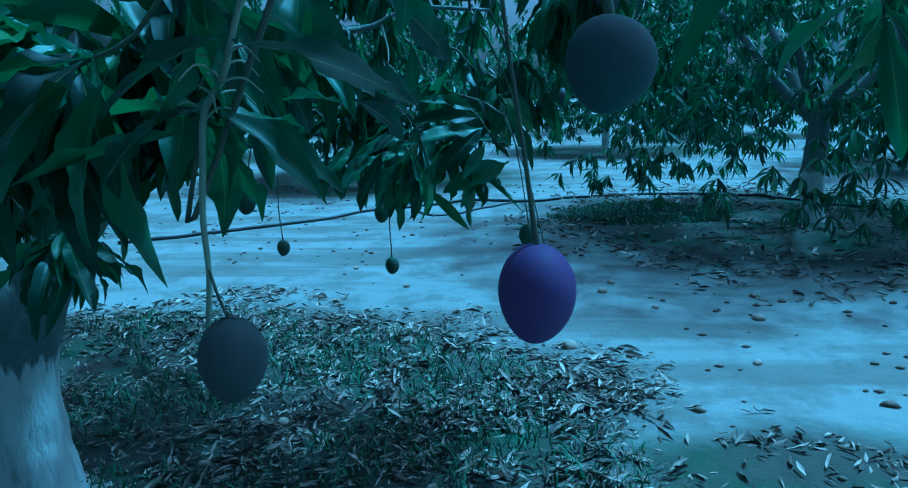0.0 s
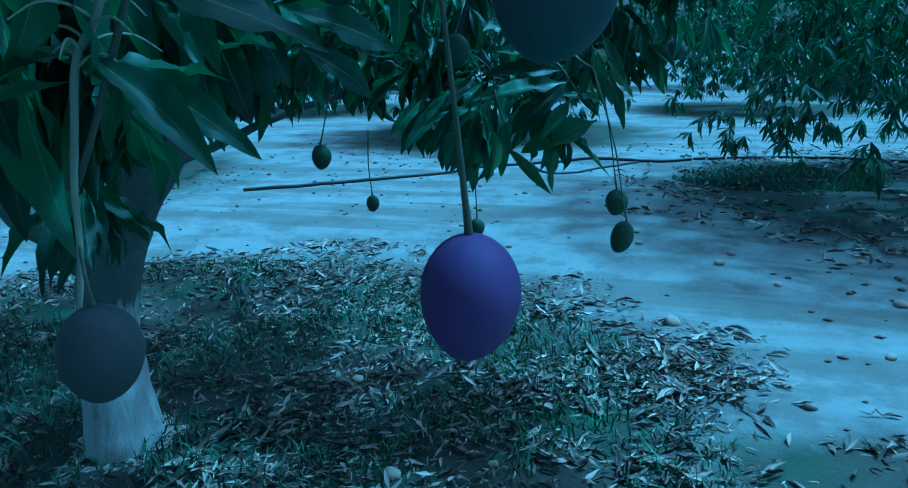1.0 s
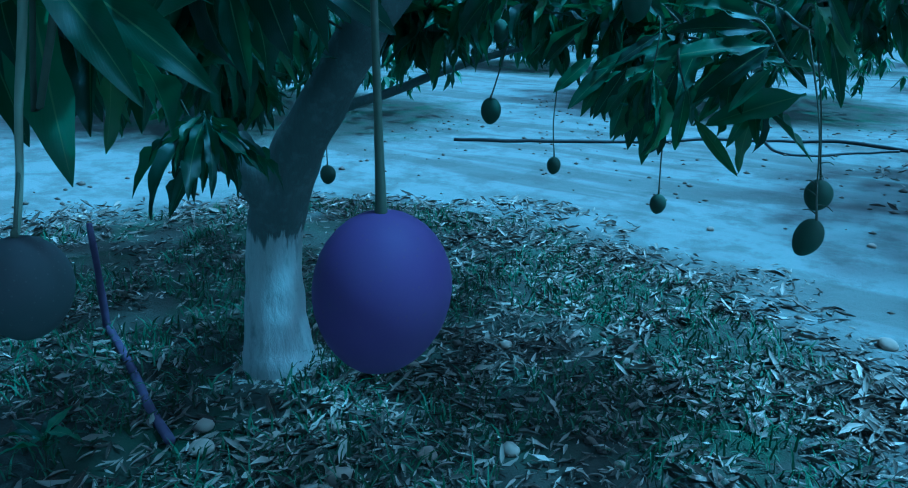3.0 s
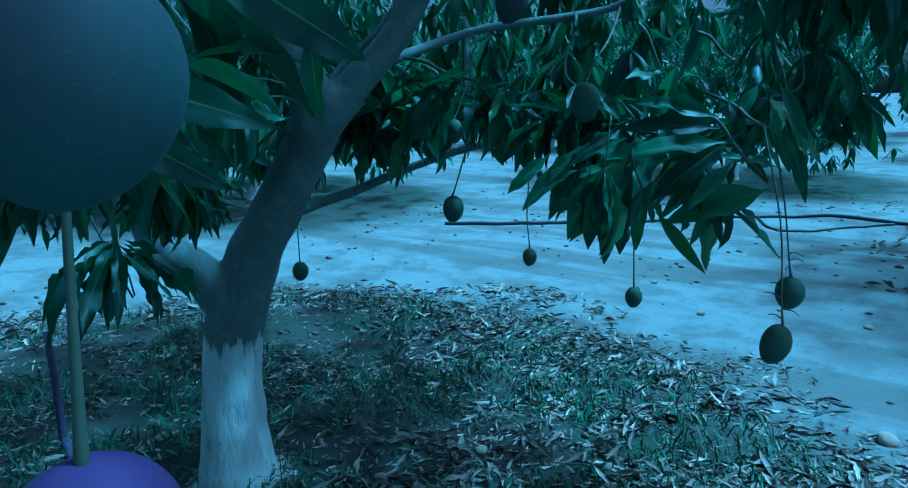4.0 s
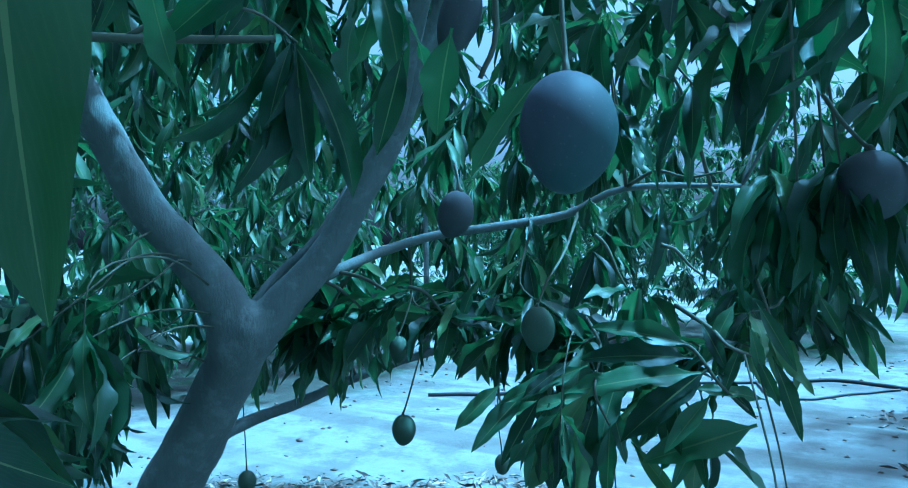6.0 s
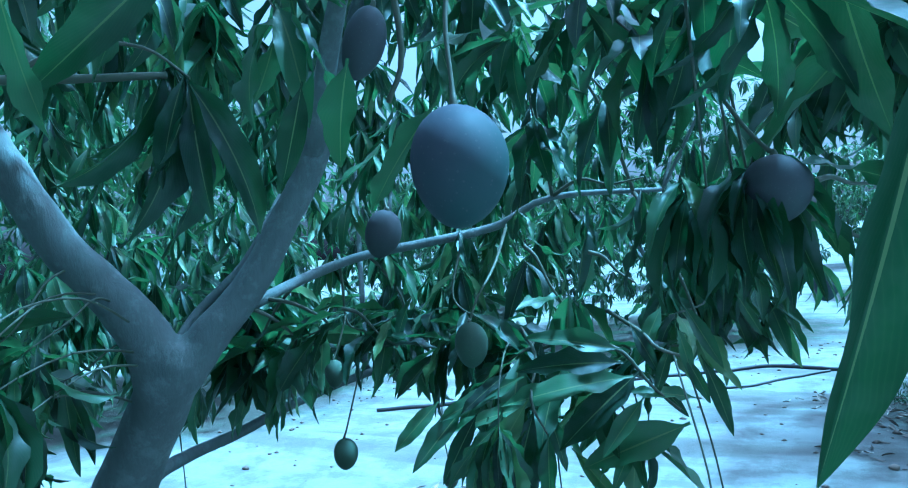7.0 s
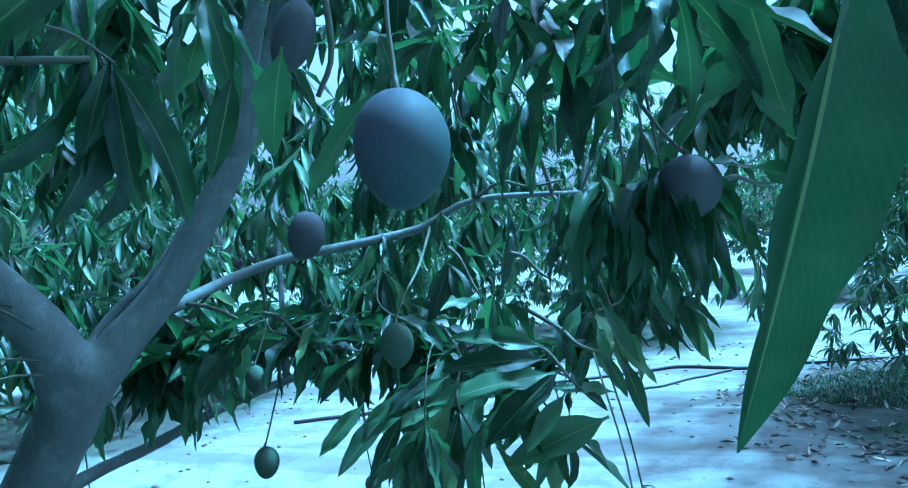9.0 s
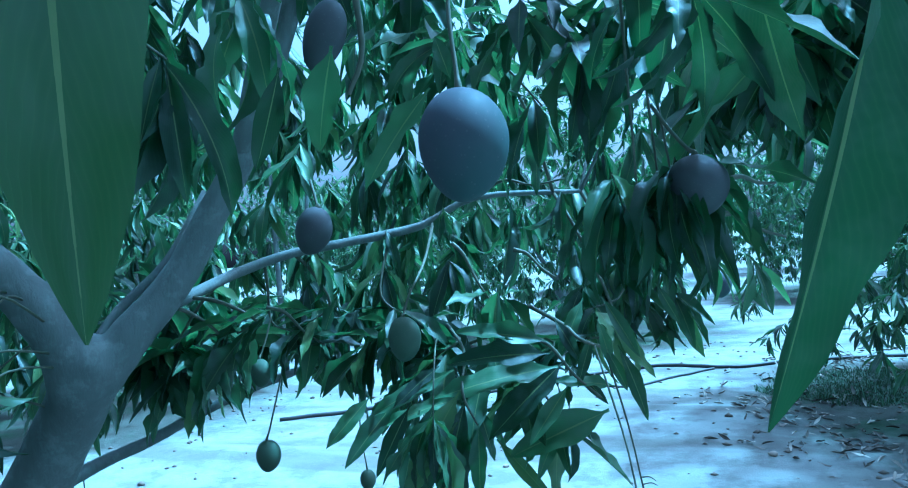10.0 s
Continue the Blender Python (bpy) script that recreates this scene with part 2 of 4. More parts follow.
# ---- mesh helpers ----
def mesh_object(name, verts, faces, material, parent=None, uvs=None, label="", smooth=True):
    me = bpy.data.meshes.new(name)
    me.from_pydata(verts, [], faces)
    if uvs is not None:
        layer = me.uv_layers.new(name="UVMap")
        loops = np.empty(len(me.loops), np.int32)
        me.loops.foreach_get("vertex_index", loops)
        layer.data.foreach_set("uv", np.asarray(uvs, np.float32)[loops].ravel())
    me.materials.append(material)
    if smooth:
        me.polygons.foreach_set("use_smooth", [True] * len(me.polygons))
    me.update()
    ob = new(name, me)
    if parent is not None:
        ob.parent = parent
    if label:
        tagged(ob, label)
    return ob


def spline(points, steps):
    """Points along a smooth line through the given ones, each a tuple of place and radius."""
    p = [np.array(q, float) for q in points]
    p = [2 * p[0] - p[1], *p, 2 * p[-1] - p[-2]]
    out = []
    for k in range(1, len(p) - 2):
        for s in range(steps):
            t = s / steps
            out.append(0.5 * (2 * p[k] + (p[k + 1] - p[k - 1]) * t + (2 * p[k - 1] - 5 * p[k] + 4 * p[k + 1] - p[k + 2]) * t * t
                              + (3 * p[k] - p[k - 1] - 3 * p[k + 1] + p[k + 2]) * t ** 3))
    return np.array([*out, p[-2]])


def tube(points, steps=4, sides=10, lumps=0.06, closed=True):
    """Vertices and faces of a tapered round limb through points (x, y, z, radius)."""
    line = spline(points, steps)
    verts, faces, side = [], [], Vector((1, 0.3, 0.2))
    for k, row in enumerate(line):
        here = Vector(row[:3])
        ahead = Vector(line[min(k + 1, len(line) - 1)][:3]) - Vector(line[max(k - 1, 0)][:3])
        ahead.normalize()
        side = (side - ahead * side.dot(ahead)).normalized()
        other = ahead.cross(side)
        for a in range(sides):
            w = 2 * math.pi * a / sides
            way = side * math.cos(w) + other * math.sin(w)
            q = here + way * row[3]
            r = row[3] * (1 + lumps * 2 * noise.noise(q * (0.5 / max(row[3], 0.01))))
            verts.append(here + way * r)
        if k:
            for a in range(sides):
                b = (a + 1) % sides
                n = len(verts) - 2 * sides
                faces.append((n + a, n + b, n + sides + b, n + sides + a))
    if closed:
        faces += [tuple(range(sides - 1, -1, -1)), tuple(range(len(verts) - sides, len(verts)))]
    return verts, faces


def limb(name, points, material, parent, steps=4, sides=10, lumps=0.06, label=""):
    return mesh_object(name, *tube(points, steps, sides, lumps), material, parent, label=label)


def leaf_shape(rows, cols, bend, fold, wave, seed, width=0.225, skew=0.82):
    """A lance-shaped leaf one metre long from the origin along +x: vertices, faces, uvs."""
    r = random.Random(seed)
    verts, uvs, faces = [], [], []
    x = z = 0.0
    last, phase, twist = 0.0, r.uniform(0, 6), r.uniform(-0.5, 0.5)
    for k in range(rows + 1):
        s = k / rows
        a = -bend * s ** 1.15
        x, z = x + (s - last) * math.cos(a), z + (s - last) * math.sin(a)
        last = s
        if s < 0.09:
            w = 0.022
        else:
            u = (s - 0.09) / 0.91
            w = max(0.004, width * 1.02 * (math.sin(math.pi * u ** skew)) ** 0.85) if u < 1 else 0.004
        for c in range(cols + 1):
            e = 2 * c / cols - 1
            side = e * w / 2
            lift = fold * abs(e) * w / 2 + wave * w * e * e * (math.sin(11 * s + phase + 2 * e) + 0.6 * math.sin(25 * s + 3 * phase + 1.7 * e))
            turn = twist * s
            verts.append((x - lift * math.sin(a), side * math.cos(turn) - lift * math.sin(turn),
                          z + lift * math.cos(turn) * math.cos(a) + side * math.sin(turn)))
            uvs.append((c / cols, s))
    for k in range(rows):
        for c in range(cols):
            n = k * (cols + 1) + c
            faces.append((n, n + 1, n + cols + 2, n + cols + 1))
    return np.array(verts), faces, np.array(uvs)


FINE = [leaf_shape(15, 4, b, f, w, k) for k, (b, f, w) in enumerate(
    ((0.15, 0.5, 0.09), (0.4, 0.35, 0.17), (0.7, 0.55, 0.15), (0.95, 0.3, 0.20), (0.55, 0.15, 0.22), (1.25, 0.6, 0.13), (0.12, 1.3, 0.06), (0.3, 0.75, 0.17)))]
FINE.append(leaf_shape(24, 6, 0.10, 0.75, 0.07, 8, 0.235, 0.62))      # a long leaf with a drawn-out tip
COARSE = [leaf_shape(6, 2, b, 0.55, 0.16, 20 + k, 0.185) for k, b in enumerate((0.2, 0.5, 0.8, 1.1))]
SIMPLE = [leaf_shape(3, 2, b, 0.4, 0.05, 60 + k) for k, b in enumerate((0.3, 0.7, 1.0))]
CURLED = [leaf_shape(5, 2, b, f, 0.16, 40 + k, w) for k, (b, f, w) in enumerate(((-0.5, 1.2, 0.2), (-0.25, 1.6, 0.16), (0.4, -0.6, 0.24), (-0.9, 0.9, 0.2), (0.1, 1.1, 0.22), (0.3, 2.0, 0.13)))]


def leaf_meshes(material):
    out = []
    for shape in FINE:
        me = bpy.data.meshes.new("leaf")
        me.from_pydata([tuple(v) for v in shape[0]], [], shape[1])
        lay = me.uv_layers.new(name="UVMap")
        for lp in me.loops:
            lay.data[lp.index].uv = shape[2][lp.vertex_index]
        me.polygons.foreach_set("use_smooth", [True] * len(me.polygons))
        me.materials.append(material)
        out.append(me)
    return out


FINE_MESH, SHADED_MESH = leaf_meshes(leaf_single), leaf_meshes(leaf_shaded)


def frame_of(base, way, up, size):
    """The matrix that lays a leaf from base along way with its face towards up."""
    x = Vector(way).normalized()
    y = Vector(up).cross(x)
    if y.length < 1e-3:
        y = Vector((0, 1, 0)).cross(x)
    y.normalize()
    z = x.cross(y)
    m = Matrix((x, y, z)).transposed().to_4x4() @ Matrix.Scale(size, 4)
    m.translation = base
    return m


def whorl(tip, axis, count, size, sag, rng, spread=(50, 105), room=0.03):
    """Matrices of the leaves that stand round a twig's end and hang over."""
    axis = Vector(axis).normalized()
    a = axis.orthogonal().normalized()
    b = axis.cross(a)
    out, start = [], rng.uniform(0, 6.28)
    for k in range(count):
        turn = start + k * 2.399 + rng.uniform(-0.25, 0.25)
        tilt = radians(rng.uniform(*spread))
        way = axis * math.cos(tilt) + (a * math.cos(turn) + b * math.sin(turn)) * math.sin(tilt)
        way.z -= sag * rng.uniform(0.6, 1.3)
        way.normalize()
        up = Vector((rng.uniform(-0.4, 0.4), rng.uniform(-0.4, 0.4), 1)) if abs(way.z) < 0.9 else axis
        base = Vector(tip) - axis * rng.uniform(0, room)
        out.append(frame_of(base, way, up, size * rng.uniform(0.58, 1.18)))
    return out


def joined_leaves(name, frames, shapes, material, parent, rng, label=""):
    """One mesh of many leaves."""
    verts, faces, uvs, n = [], [], [], 0
    for m in frames:
        v, f, u = shapes[rng.randrange(len(shapes))]
        a = np.array(m)
        verts.append(v @ a[:3, :3].T + a[:3, 3])
        faces.extend(tuple(i + n for i in q) for q in f)
        uvs.append(u)
        n += len(v)
    ob = mesh_object(name, np.concatenate(verts).tolist(), faces, material, parent, np.concatenate(uvs), label)
    return tagged(ob, kind="stuff")


def single_leaf(m, parent, variant, shaded=False):
    ob = new("leaf", (SHADED_MESH if shaded else FINE_MESH)[variant])
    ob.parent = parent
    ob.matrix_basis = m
    return ob


# ---- ground ----
def ground_z(x, y):
    p = Vector((x, y, 0))
    z = 0.030 * noise.noise(p * 0.9) + 0.010 * noise.noise(p * 3.1)
    near = min(math.hypot((x - LITTERED.x) / OVAL[0], (y - LITTERED.y) / OVAL[1]), (p - ORCHARD[0]).length / 2.1)
    if near < 1.2:
        soil = min(1, max(0, (1.05 - near) / 0.3))
        z += soil * (0.018 * noise.noise(p * 6.5) + 0.012 * noise.noise(p * 15))
    foot = (p - MAIN).length
    if foot < 0.45:
        z += 0.03 * (1 - foot / 0.45)
    return z + 0.004 * noise.noise(p * 9)


def graded(lo, hi, step, far):
    mid = list(np.arange(lo, hi + 1e-6, step))
    a, s = [], step
    x = lo
    while x > -far:
        s *= 1.28
        x -= s
        a.append(x)
    b, s = [], step
    x = hi
    while x < far:
        s *= 1.28
        x += s
        b.append(x)
    return a[::-1] + mid + b


gx, gy = graded(-3.2, 3.6, 0.05, 420), graded(1.2, 8.0, 0.05, 420)
gv = [(x, y, ground_z(x, y)) for y in gy for x in gx]
gf = [(j * len(gx) + i, j * len(gx) + i + 1, (j + 1) * len(gx) + i + 1, (j + 1) * len(gx) + i) for j in range(len(gy) - 1) for i in range(len(gx) - 1)]
ground = tagged(mesh_object("ground", gv, gf, ground_material()), "pale sandy orchard ground with dark littered soil under the trees", "ground", kind="structure")

# ---- main tree ----
tree = tagged(new("mango_tree"), "mango tree with whitewashed trunk, forked grey limbs and drooping leaves", "tree")
STEM = [(-0.80, 2.08, -0.06, 0.135), (-0.80, 2.08, 0.03, 0.112), (-0.815, 2.09, 0.2, 0.090), (-0.825, 2.11, 0.38, 0.082), (-0.80, 2.12, 0.52, 0.084),
               (-0.72, 2.12, 0.68, 0.072), (-0.60, 2.11, 0.83, 0.063), (-0.46, 2.085, 0.99, 0.058), (-0.395, 2.068, 1.07, 0.056), (-0.375, 2.062, 1.105, 0.040), (-0.37, 2.06, 1.122, 0.012)]
BOUGHS = {}
BOUGHS["left"] = [(-0.47, 2.085, 0.97, 0.045), (-0.415, 2.060, 1.05, 0.053), (-0.43, 2.03, 1.15, 0.048), (-0.485, 1.99, 1.24, 0.042), (-0.525, 1.94, 1.32, 0.039), (-0.55, 1.89, 1.43, 0.036), (-0.57, 1.83, 1.56, 0.033), (-0.62, 1.75, 1.85, 0.026), (-0.7, 1.7, 2.2, 0.018)]
BOUGHS["right"] = [(-0.46, 2.08, 0.98, 0.040), (-0.390, 2.08, 1.05, 0.046), (-0.34, 2.12, 1.125, 0.039), (-0.28, 2.18, 1.22, 0.034), (-0.22, 2.22, 1.34, 0.031), (-0.165, 2.25, 1.45, 0.029), (-0.10, 2.28, 1.62, 0.025), (0.0, 2.35, 1.95, 0.018)]
BOUGHS["low"] = [(-0.66, 2.14, 0.74, 0.026), (-0.755, 2.28, 0.757, 0.021), (-0.765, 2.40, 0.774, 0.018), (-0.675, 2.50, 0.815, 0.016), (-0.57, 2.60, 0.873, 0.0145), (-0.44, 2.68, 0.925, 0.013), (-0.25, 2.72, 0.97, 0.011), (0.05, 2.70, 0.98, 0.007)]
BOUGHS["stub"] = [(-0.79, 2.10, 0.50, 0.06), (-0.83, 2.03, 0.63, 0.055), (-0.90, 1.96, 0.71, 0.048), (-0.935, 1.94, 0.82, 0.042), (-0.93, 1.935, 0.95, 0.039), (-0.91, 1.92, 1.15, 0.036), (-0.873, 1.865, 1.40, 0.033), (-0.81, 1.795, 1.62, 0.028), (-0.75, 1.7, 1.95, 0.018)]
BOUGHS["cross"] = [(-0.30, 2.18, 1.17, 0.0125), (-0.28, 2.36, 1.222, 0.0115), (-0.185, 2.44, 1.257, 0.0105), (-0.06, 2.52, 1.276, 0.0105), (0.07, 2.59, 1.30, 0.0095), (0.19, 2.64, 1.355, 0.0075), (0.42, 2.70, 1.35, 0.005)]
BOUGHS["spindly"] = [(-0.39, 2.07, 1.10, 0.012), (-0.37, 2.12, 1.17, 0.010), (-0.32, 2.2, 1.26, 0.007), (-0.3, 2.3, 1.4, 0.005)]
BOUGHS["front"] = [(-0.57, 1.84, 1.55, 0.024), (-0.40, 1.6, 1.72, 0.020), (-0.05, 1.32, 1.74, 0.016), (0.25, 1.15, 1.62, 0.012), (0.45, 1.04, 1.50, 0.008)]
# unseen limb, added to carry the light-blocking leaves behind
BOUGHS["rear"] = [(-0.05, 1.32, 1.74, 0.014), (0.1, 0.9, 1.88, 0.012), (0.25, 0.4, 1.98, 0.010), (0.3, -0.1, 2.0, 0.007)]
BOUGHS["over"] = [(-0.165, 2.25, 1.45, 0.022), (0.0, 2.15, 1.70, 0.018), (0.25, 1.95, 1.80, 0.014), (0.5, 1.9, 1.76, 0.010), (0.75, 1.8, 1.66, 0.007)]
wood_v, wood_f = [], []
for points in (STEM, BOUGHS["left"], BOUGHS["right"], BOUGHS["stub"], BOUGHS["low"]):
    v, f = tube(points, 6, 18, 0.05)
    wood_f += [tuple(k + len(wood_v) for k in face) for face in f]
    wood_v += v
wood = mesh_object("trunk", wood_v, wood_f, bark_limed, tree, label="grey forked trunk with lime-washed foot")
skin = wood.modifiers.new("grown together", "REMESH")
skin.mode, skin.voxel_size, skin.use_smooth_shade = "VOXEL", 0.007, True
ease = wood.modifiers.new("eased", "SMOOTH")
ease.factor, ease.iterations = 0.5, 7
for key in ("cross", "spindly", "front", "rear", "over"):
    limb("limb", BOUGHS[key], bark, tree, 4, 12, 0.05)


def nearest_limb(p):
    best = None
    for points in BOUGHS.values():
        for q in spline(points, 4):
            d = (Vector(q[:3]) - p).length
            if best is None or d < best[0]:
                best = (d, Vector(q[:3]))
    return best[1]


def limb_radius(p):
    return min(((Vector(q[:3]) - p).length, q[3]) for points in BOUGHS.values() for q in spline(points, 4))[1]


def twig_to(tip, axis, parent, thick=0.004, root=None):
    """A twig from the nearest limb to a whorl's tip, which it reaches along axis."""
    tip, axis = Vector(tip), Vector(axis).normalized()
    root = Vector(root) if root else nearest_limb(tip)
    far = (tip - root).length
    near = tip - axis * min(0.10, far * 0.35)
    middle = root.lerp(near, 0.5) + Vector((0, 0, 0.10 * far))
    limb("twig", [(*root, thick * 1.9), (*middle, thick * 1.5), (*near, thick * 1.1), (*tip, thick * 0.8)], twig_bark, parent, 4, 6, 0.04)


# Whorls of large leaves: tip, the twig's direction there, number of leaves, leaf length, sag
NEAR_WHORLS = [
    ((0.194, 1.003, 1.080), (0.2, 0.0, 1.0), 9, 0.185, 0.35),
    ((0.215, 0.985, 1.165), (0.5, 0.1, -0.1), 7, 0.19, 0.15),
    ((0.045, 1.060, 1.115), (-0.4, -0.1, -0.3), 9, 0.19, 0.7),
    ((-0.13, 1.36, 1.18), (-0.1, -0.3, -0.5), 8, 0.19, 0.5),
    ((-0.26, 1.33, 1.17), (-0.3, -0.3, -0.5), 8, 0.19, 0.5),
    ((0.87, 1.24, 1.16), (0.3, 0.2, -0.5), 7, 0.17, 0.9),
]
MID_WHORLS = [
    ((-0.245, 1.46, 0.895), (-0.1, -0.1, 0.9), 24, 0.160, 0.85, (-0.45, 1.42, 1.12)),
    ((0.290, 1.553, 1.412), (0.4, 0.1, -0.3), 11, 0.140, 2.0, (0.157, 1.478, 1.421)),
    ((0.655, 2.130, 1.345), (0.0, 0.0, 1.0), 24, 0.185, 0.95, (0.62, 2.10, 1.55)),
    ((0.610, 2.190, 1.330), (-0.2, 0.0, 1.0), 16, 0.17, 1.1),
    ((0.570, 2.100, 1.330), (-0.3, 0.0, 0.9), 12, 0.16, 1.1),
    ((0.250, 1.720, 1.500), (0.2, 0.1, -0.8), 6, 0.15, 0.8),
    ((0.47, 2.06, 1.56), (0.1, -0.2, -0.7), 8, 0.16, 0.5),
    ((0.55, 2.08, 1.50), (0.4, -0.2, -0.5), 8, 0.17, 0.5),
]
HIGH_WHORLS = [
    ((0.63, 2.02, 1.53), (0.5, 0.0, -0.5), 8, 0.17, 0.6),
    ((0.70, 1.90, 1.50), (0.5, 0.0, -0.5), 7, 0.17, 0.7),
    ((0.42, 2.37, 1.49), (0.4, 0.1, -0.5), 8, 0.16, 0.5),
    ((0.28, 2.34, 1.46), (0.1, 0.0, -0.8), 8, 0.15, 0.6),
    ((-0.387, 1.783, 1.14), (-0.1, -0.3, -0.2), 10, 0.16, 0.9),
    ((-0.512, 1.763, 1.13), (-0.3, -0.2, -0.2), 9, 0.16, 0.9),
    ((-0.53, 1.92, 1.06), (-0.3, -0.3, -0.2), 9, 0.15, 0.9),
    ((-0.40, 1.64, 1.09), (-0.2, -0.3, -0.3), 9, 0.16, 0.9),
]
LOW_WHORLS = [
    ((0.38, 2.52, 0.860), (0.39, 0.11, -0.70), 8, 0.16, 0.7),
    ((0.12, 2.60, 0.900), (-0.13, 0.11, -0.60), 9, 0.16, 0.7),
    ((0.02, 2.75, 0.860), (0.00, 0.09, -0.80), 9, 0.15, 0.8),
    ((-0.12, 2.85, 0.880), (-0.13, 0.09, -0.70), 9, 0.15, 0.8),
    ((-0.25, 2.70, 0.980), (-0.26, 0.13, -0.40), 9, 0.15, 0.7),
    ((-0.38, 2.75, 1.010), (-0.26, 0.11, -0.40), 9, 0.15, 0.7),
    ((-0.42, 2.40, 1.000), (0.78, 0.09, -0.10), 7, 0.17, 0.3),
    ((-0.20, 2.45, 1.080), (0.65, 0.11, -0.30), 8, 0.15, 0.7),
    ((0.05, 2.50, 1.100), (0.39, 0.11, -0.40), 8, 0.14, 0.7),
]
SKIRT_WHORLS = [
    ((0.215, 2.225, 0.925), (-0.05, -0.1, -1.0), 13, 0.165, 1.0),
    ((-0.58, 2.430, 1.055), (0.3, -0.3, -0.3), 10, 0.17, 0.7),
    ((-0.36, 1.640, 0.985), (-0.2, -0.3, -0.8), 11, 0.16, 1.3),
    ((-0.55, 1.830, 0.960), (-0.2, -0.2, -0.8), 11, 0.16, 1.3),
    ((-0.42, 1.700, 0.985), (-0.3, -0.3, -0.3), 11, 0.16, 0.9),
    ((-0.56, 1.800, 0.975), (-0.3, -0.2, -0.3), 11, 0.16, 0.9),
    ((-0.50, 2.420, 1.010), (0.5, -0.2, -0.3), 9, 0.17, 0.7),
    ((-0.240, 1.655, 1.110), (-0.2, -0.1, -0.9), 10, 0.16, 1.4),
    ((0.43, 2.62, 1.085), (-0.4, -0.3, -0.2), 7, 0.15, 0.6),
]
rng = random.Random(7)
HANG = (2, 3, 5, 5, 3, 4)
for tip, axis, count, size, sag, *root in NEAR_WHORLS + MID_WHORLS + HIGH_WHORLS + LOW_WHORLS + SKIRT_WHORLS:
    twig_to(tip, axis, tree, 0.0024 if sag < 0.8 else 0.0014, *root)
    slim = Matrix.Diagonal((1, 0.62 if count > 20 else 0.74 if sag > 0.8 else 1, 1, 1))
    for m in whorl(tip, axis, count + count // 4, size * 1.04, sag, rng):
        if tip[1] < 1.02 and m.col[0].y < -0.03:      # no leaves towards the camera, so the flower stalk stays in view
            continue
        # whorls that take the leaf copy with shade in its colour
        shaded = (1.3 < tip[1] < 1.4) or count == 24 or (count == 16 and tip[0] > 0.6) or (tip[2] > 1.40 and tip[0] > 0.25)
        single_leaf(m @ slim, tree, rng.choice(HANG if sag > 0.75 else (0, 1, 2, 3, 4, 5)), shaded)

# Sprays whose leaves lie forward along the twig, like feathers: tip, direction, number, length, widest angle
SPRAYS = [
    ((0.400, 2.560, 1.030), (-0.80, -0.30, -0.20), 7, 0.220, 55),
    ((0.300, 2.520, 0.960), (-0.65, -0.30, -0.65), 7, 0.200, 60),
    ((0.106, 2.490, 1.005), (-0.75, -0.35, -0.45), 9, 0.190, 60),
    ((-0.077, 2.510, 1.015), (-0.60, -0.30, -0.60), 9, 0.170, 65),
    ((-0.164, 2.470, 1.100), (-0.55, -0.30, -0.60), 9, 0.170, 65),
    ((-0.196, 2.240, 1.105), (-0.70, -0.35, -0.40), 8, 0.190, 50),
    ((-0.260, 2.230, 1.060), (-0.50, -0.30, -0.70), 7, 0.180, 50),
]
spray_rng = random.Random(71)
for tip, axis, count, size, wide in SPRAYS:
    twig_to(tip, axis, tree, 0.0026)
    for m in whorl(tip, axis, count, size, 0.15, spray_rng, (8, wide * 1.15), 0.10):
        single_leaf(m @ Matrix.Diagonal((1, spray_rng.uniform(0.9, 1.25), 1, 1)), tree, spray_rng.choice((0, 1, 2, 4, 1, 3)))
# small tufts that hang from the cross limb
for tip in ((0.00, 2.54, 1.27), (0.13, 2.58, 1.31), (0.27, 2.62, 1.30), (0.38, 2.68, 1.33), (-0.15, 2.46, 1.25)):
    for m in whorl(tip, (0.1, -0.2, -1.0), 6, 0.125, 1.3, spray_rng):
        single_leaf(m @ Matrix.Diagonal((1, 0.85, 1, 1)), tree, spray_rng.choice(HANG))


def lone_leaf(base, tip, up, size, variant, broad=1.0, shaded=False):
    """A near leaf that hangs by itself from base towards tip."""
    base, tip = Vector(base), Vector(tip)
    single_leaf(frame_of(base, tip - base, up, size) @ Matrix.Diagonal((1, broad, 1, 1)), tree, variant, shaded)


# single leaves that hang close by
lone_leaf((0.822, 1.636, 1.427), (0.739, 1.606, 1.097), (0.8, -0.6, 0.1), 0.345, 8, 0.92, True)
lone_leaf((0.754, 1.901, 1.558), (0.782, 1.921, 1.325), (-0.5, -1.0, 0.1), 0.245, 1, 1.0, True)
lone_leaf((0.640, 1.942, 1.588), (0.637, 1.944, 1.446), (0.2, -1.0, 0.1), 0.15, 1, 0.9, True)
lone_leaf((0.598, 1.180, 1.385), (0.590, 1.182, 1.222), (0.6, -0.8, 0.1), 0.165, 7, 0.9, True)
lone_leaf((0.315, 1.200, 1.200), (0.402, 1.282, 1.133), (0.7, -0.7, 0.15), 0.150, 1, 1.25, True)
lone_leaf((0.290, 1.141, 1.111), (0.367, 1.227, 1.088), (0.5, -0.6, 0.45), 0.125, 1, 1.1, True)
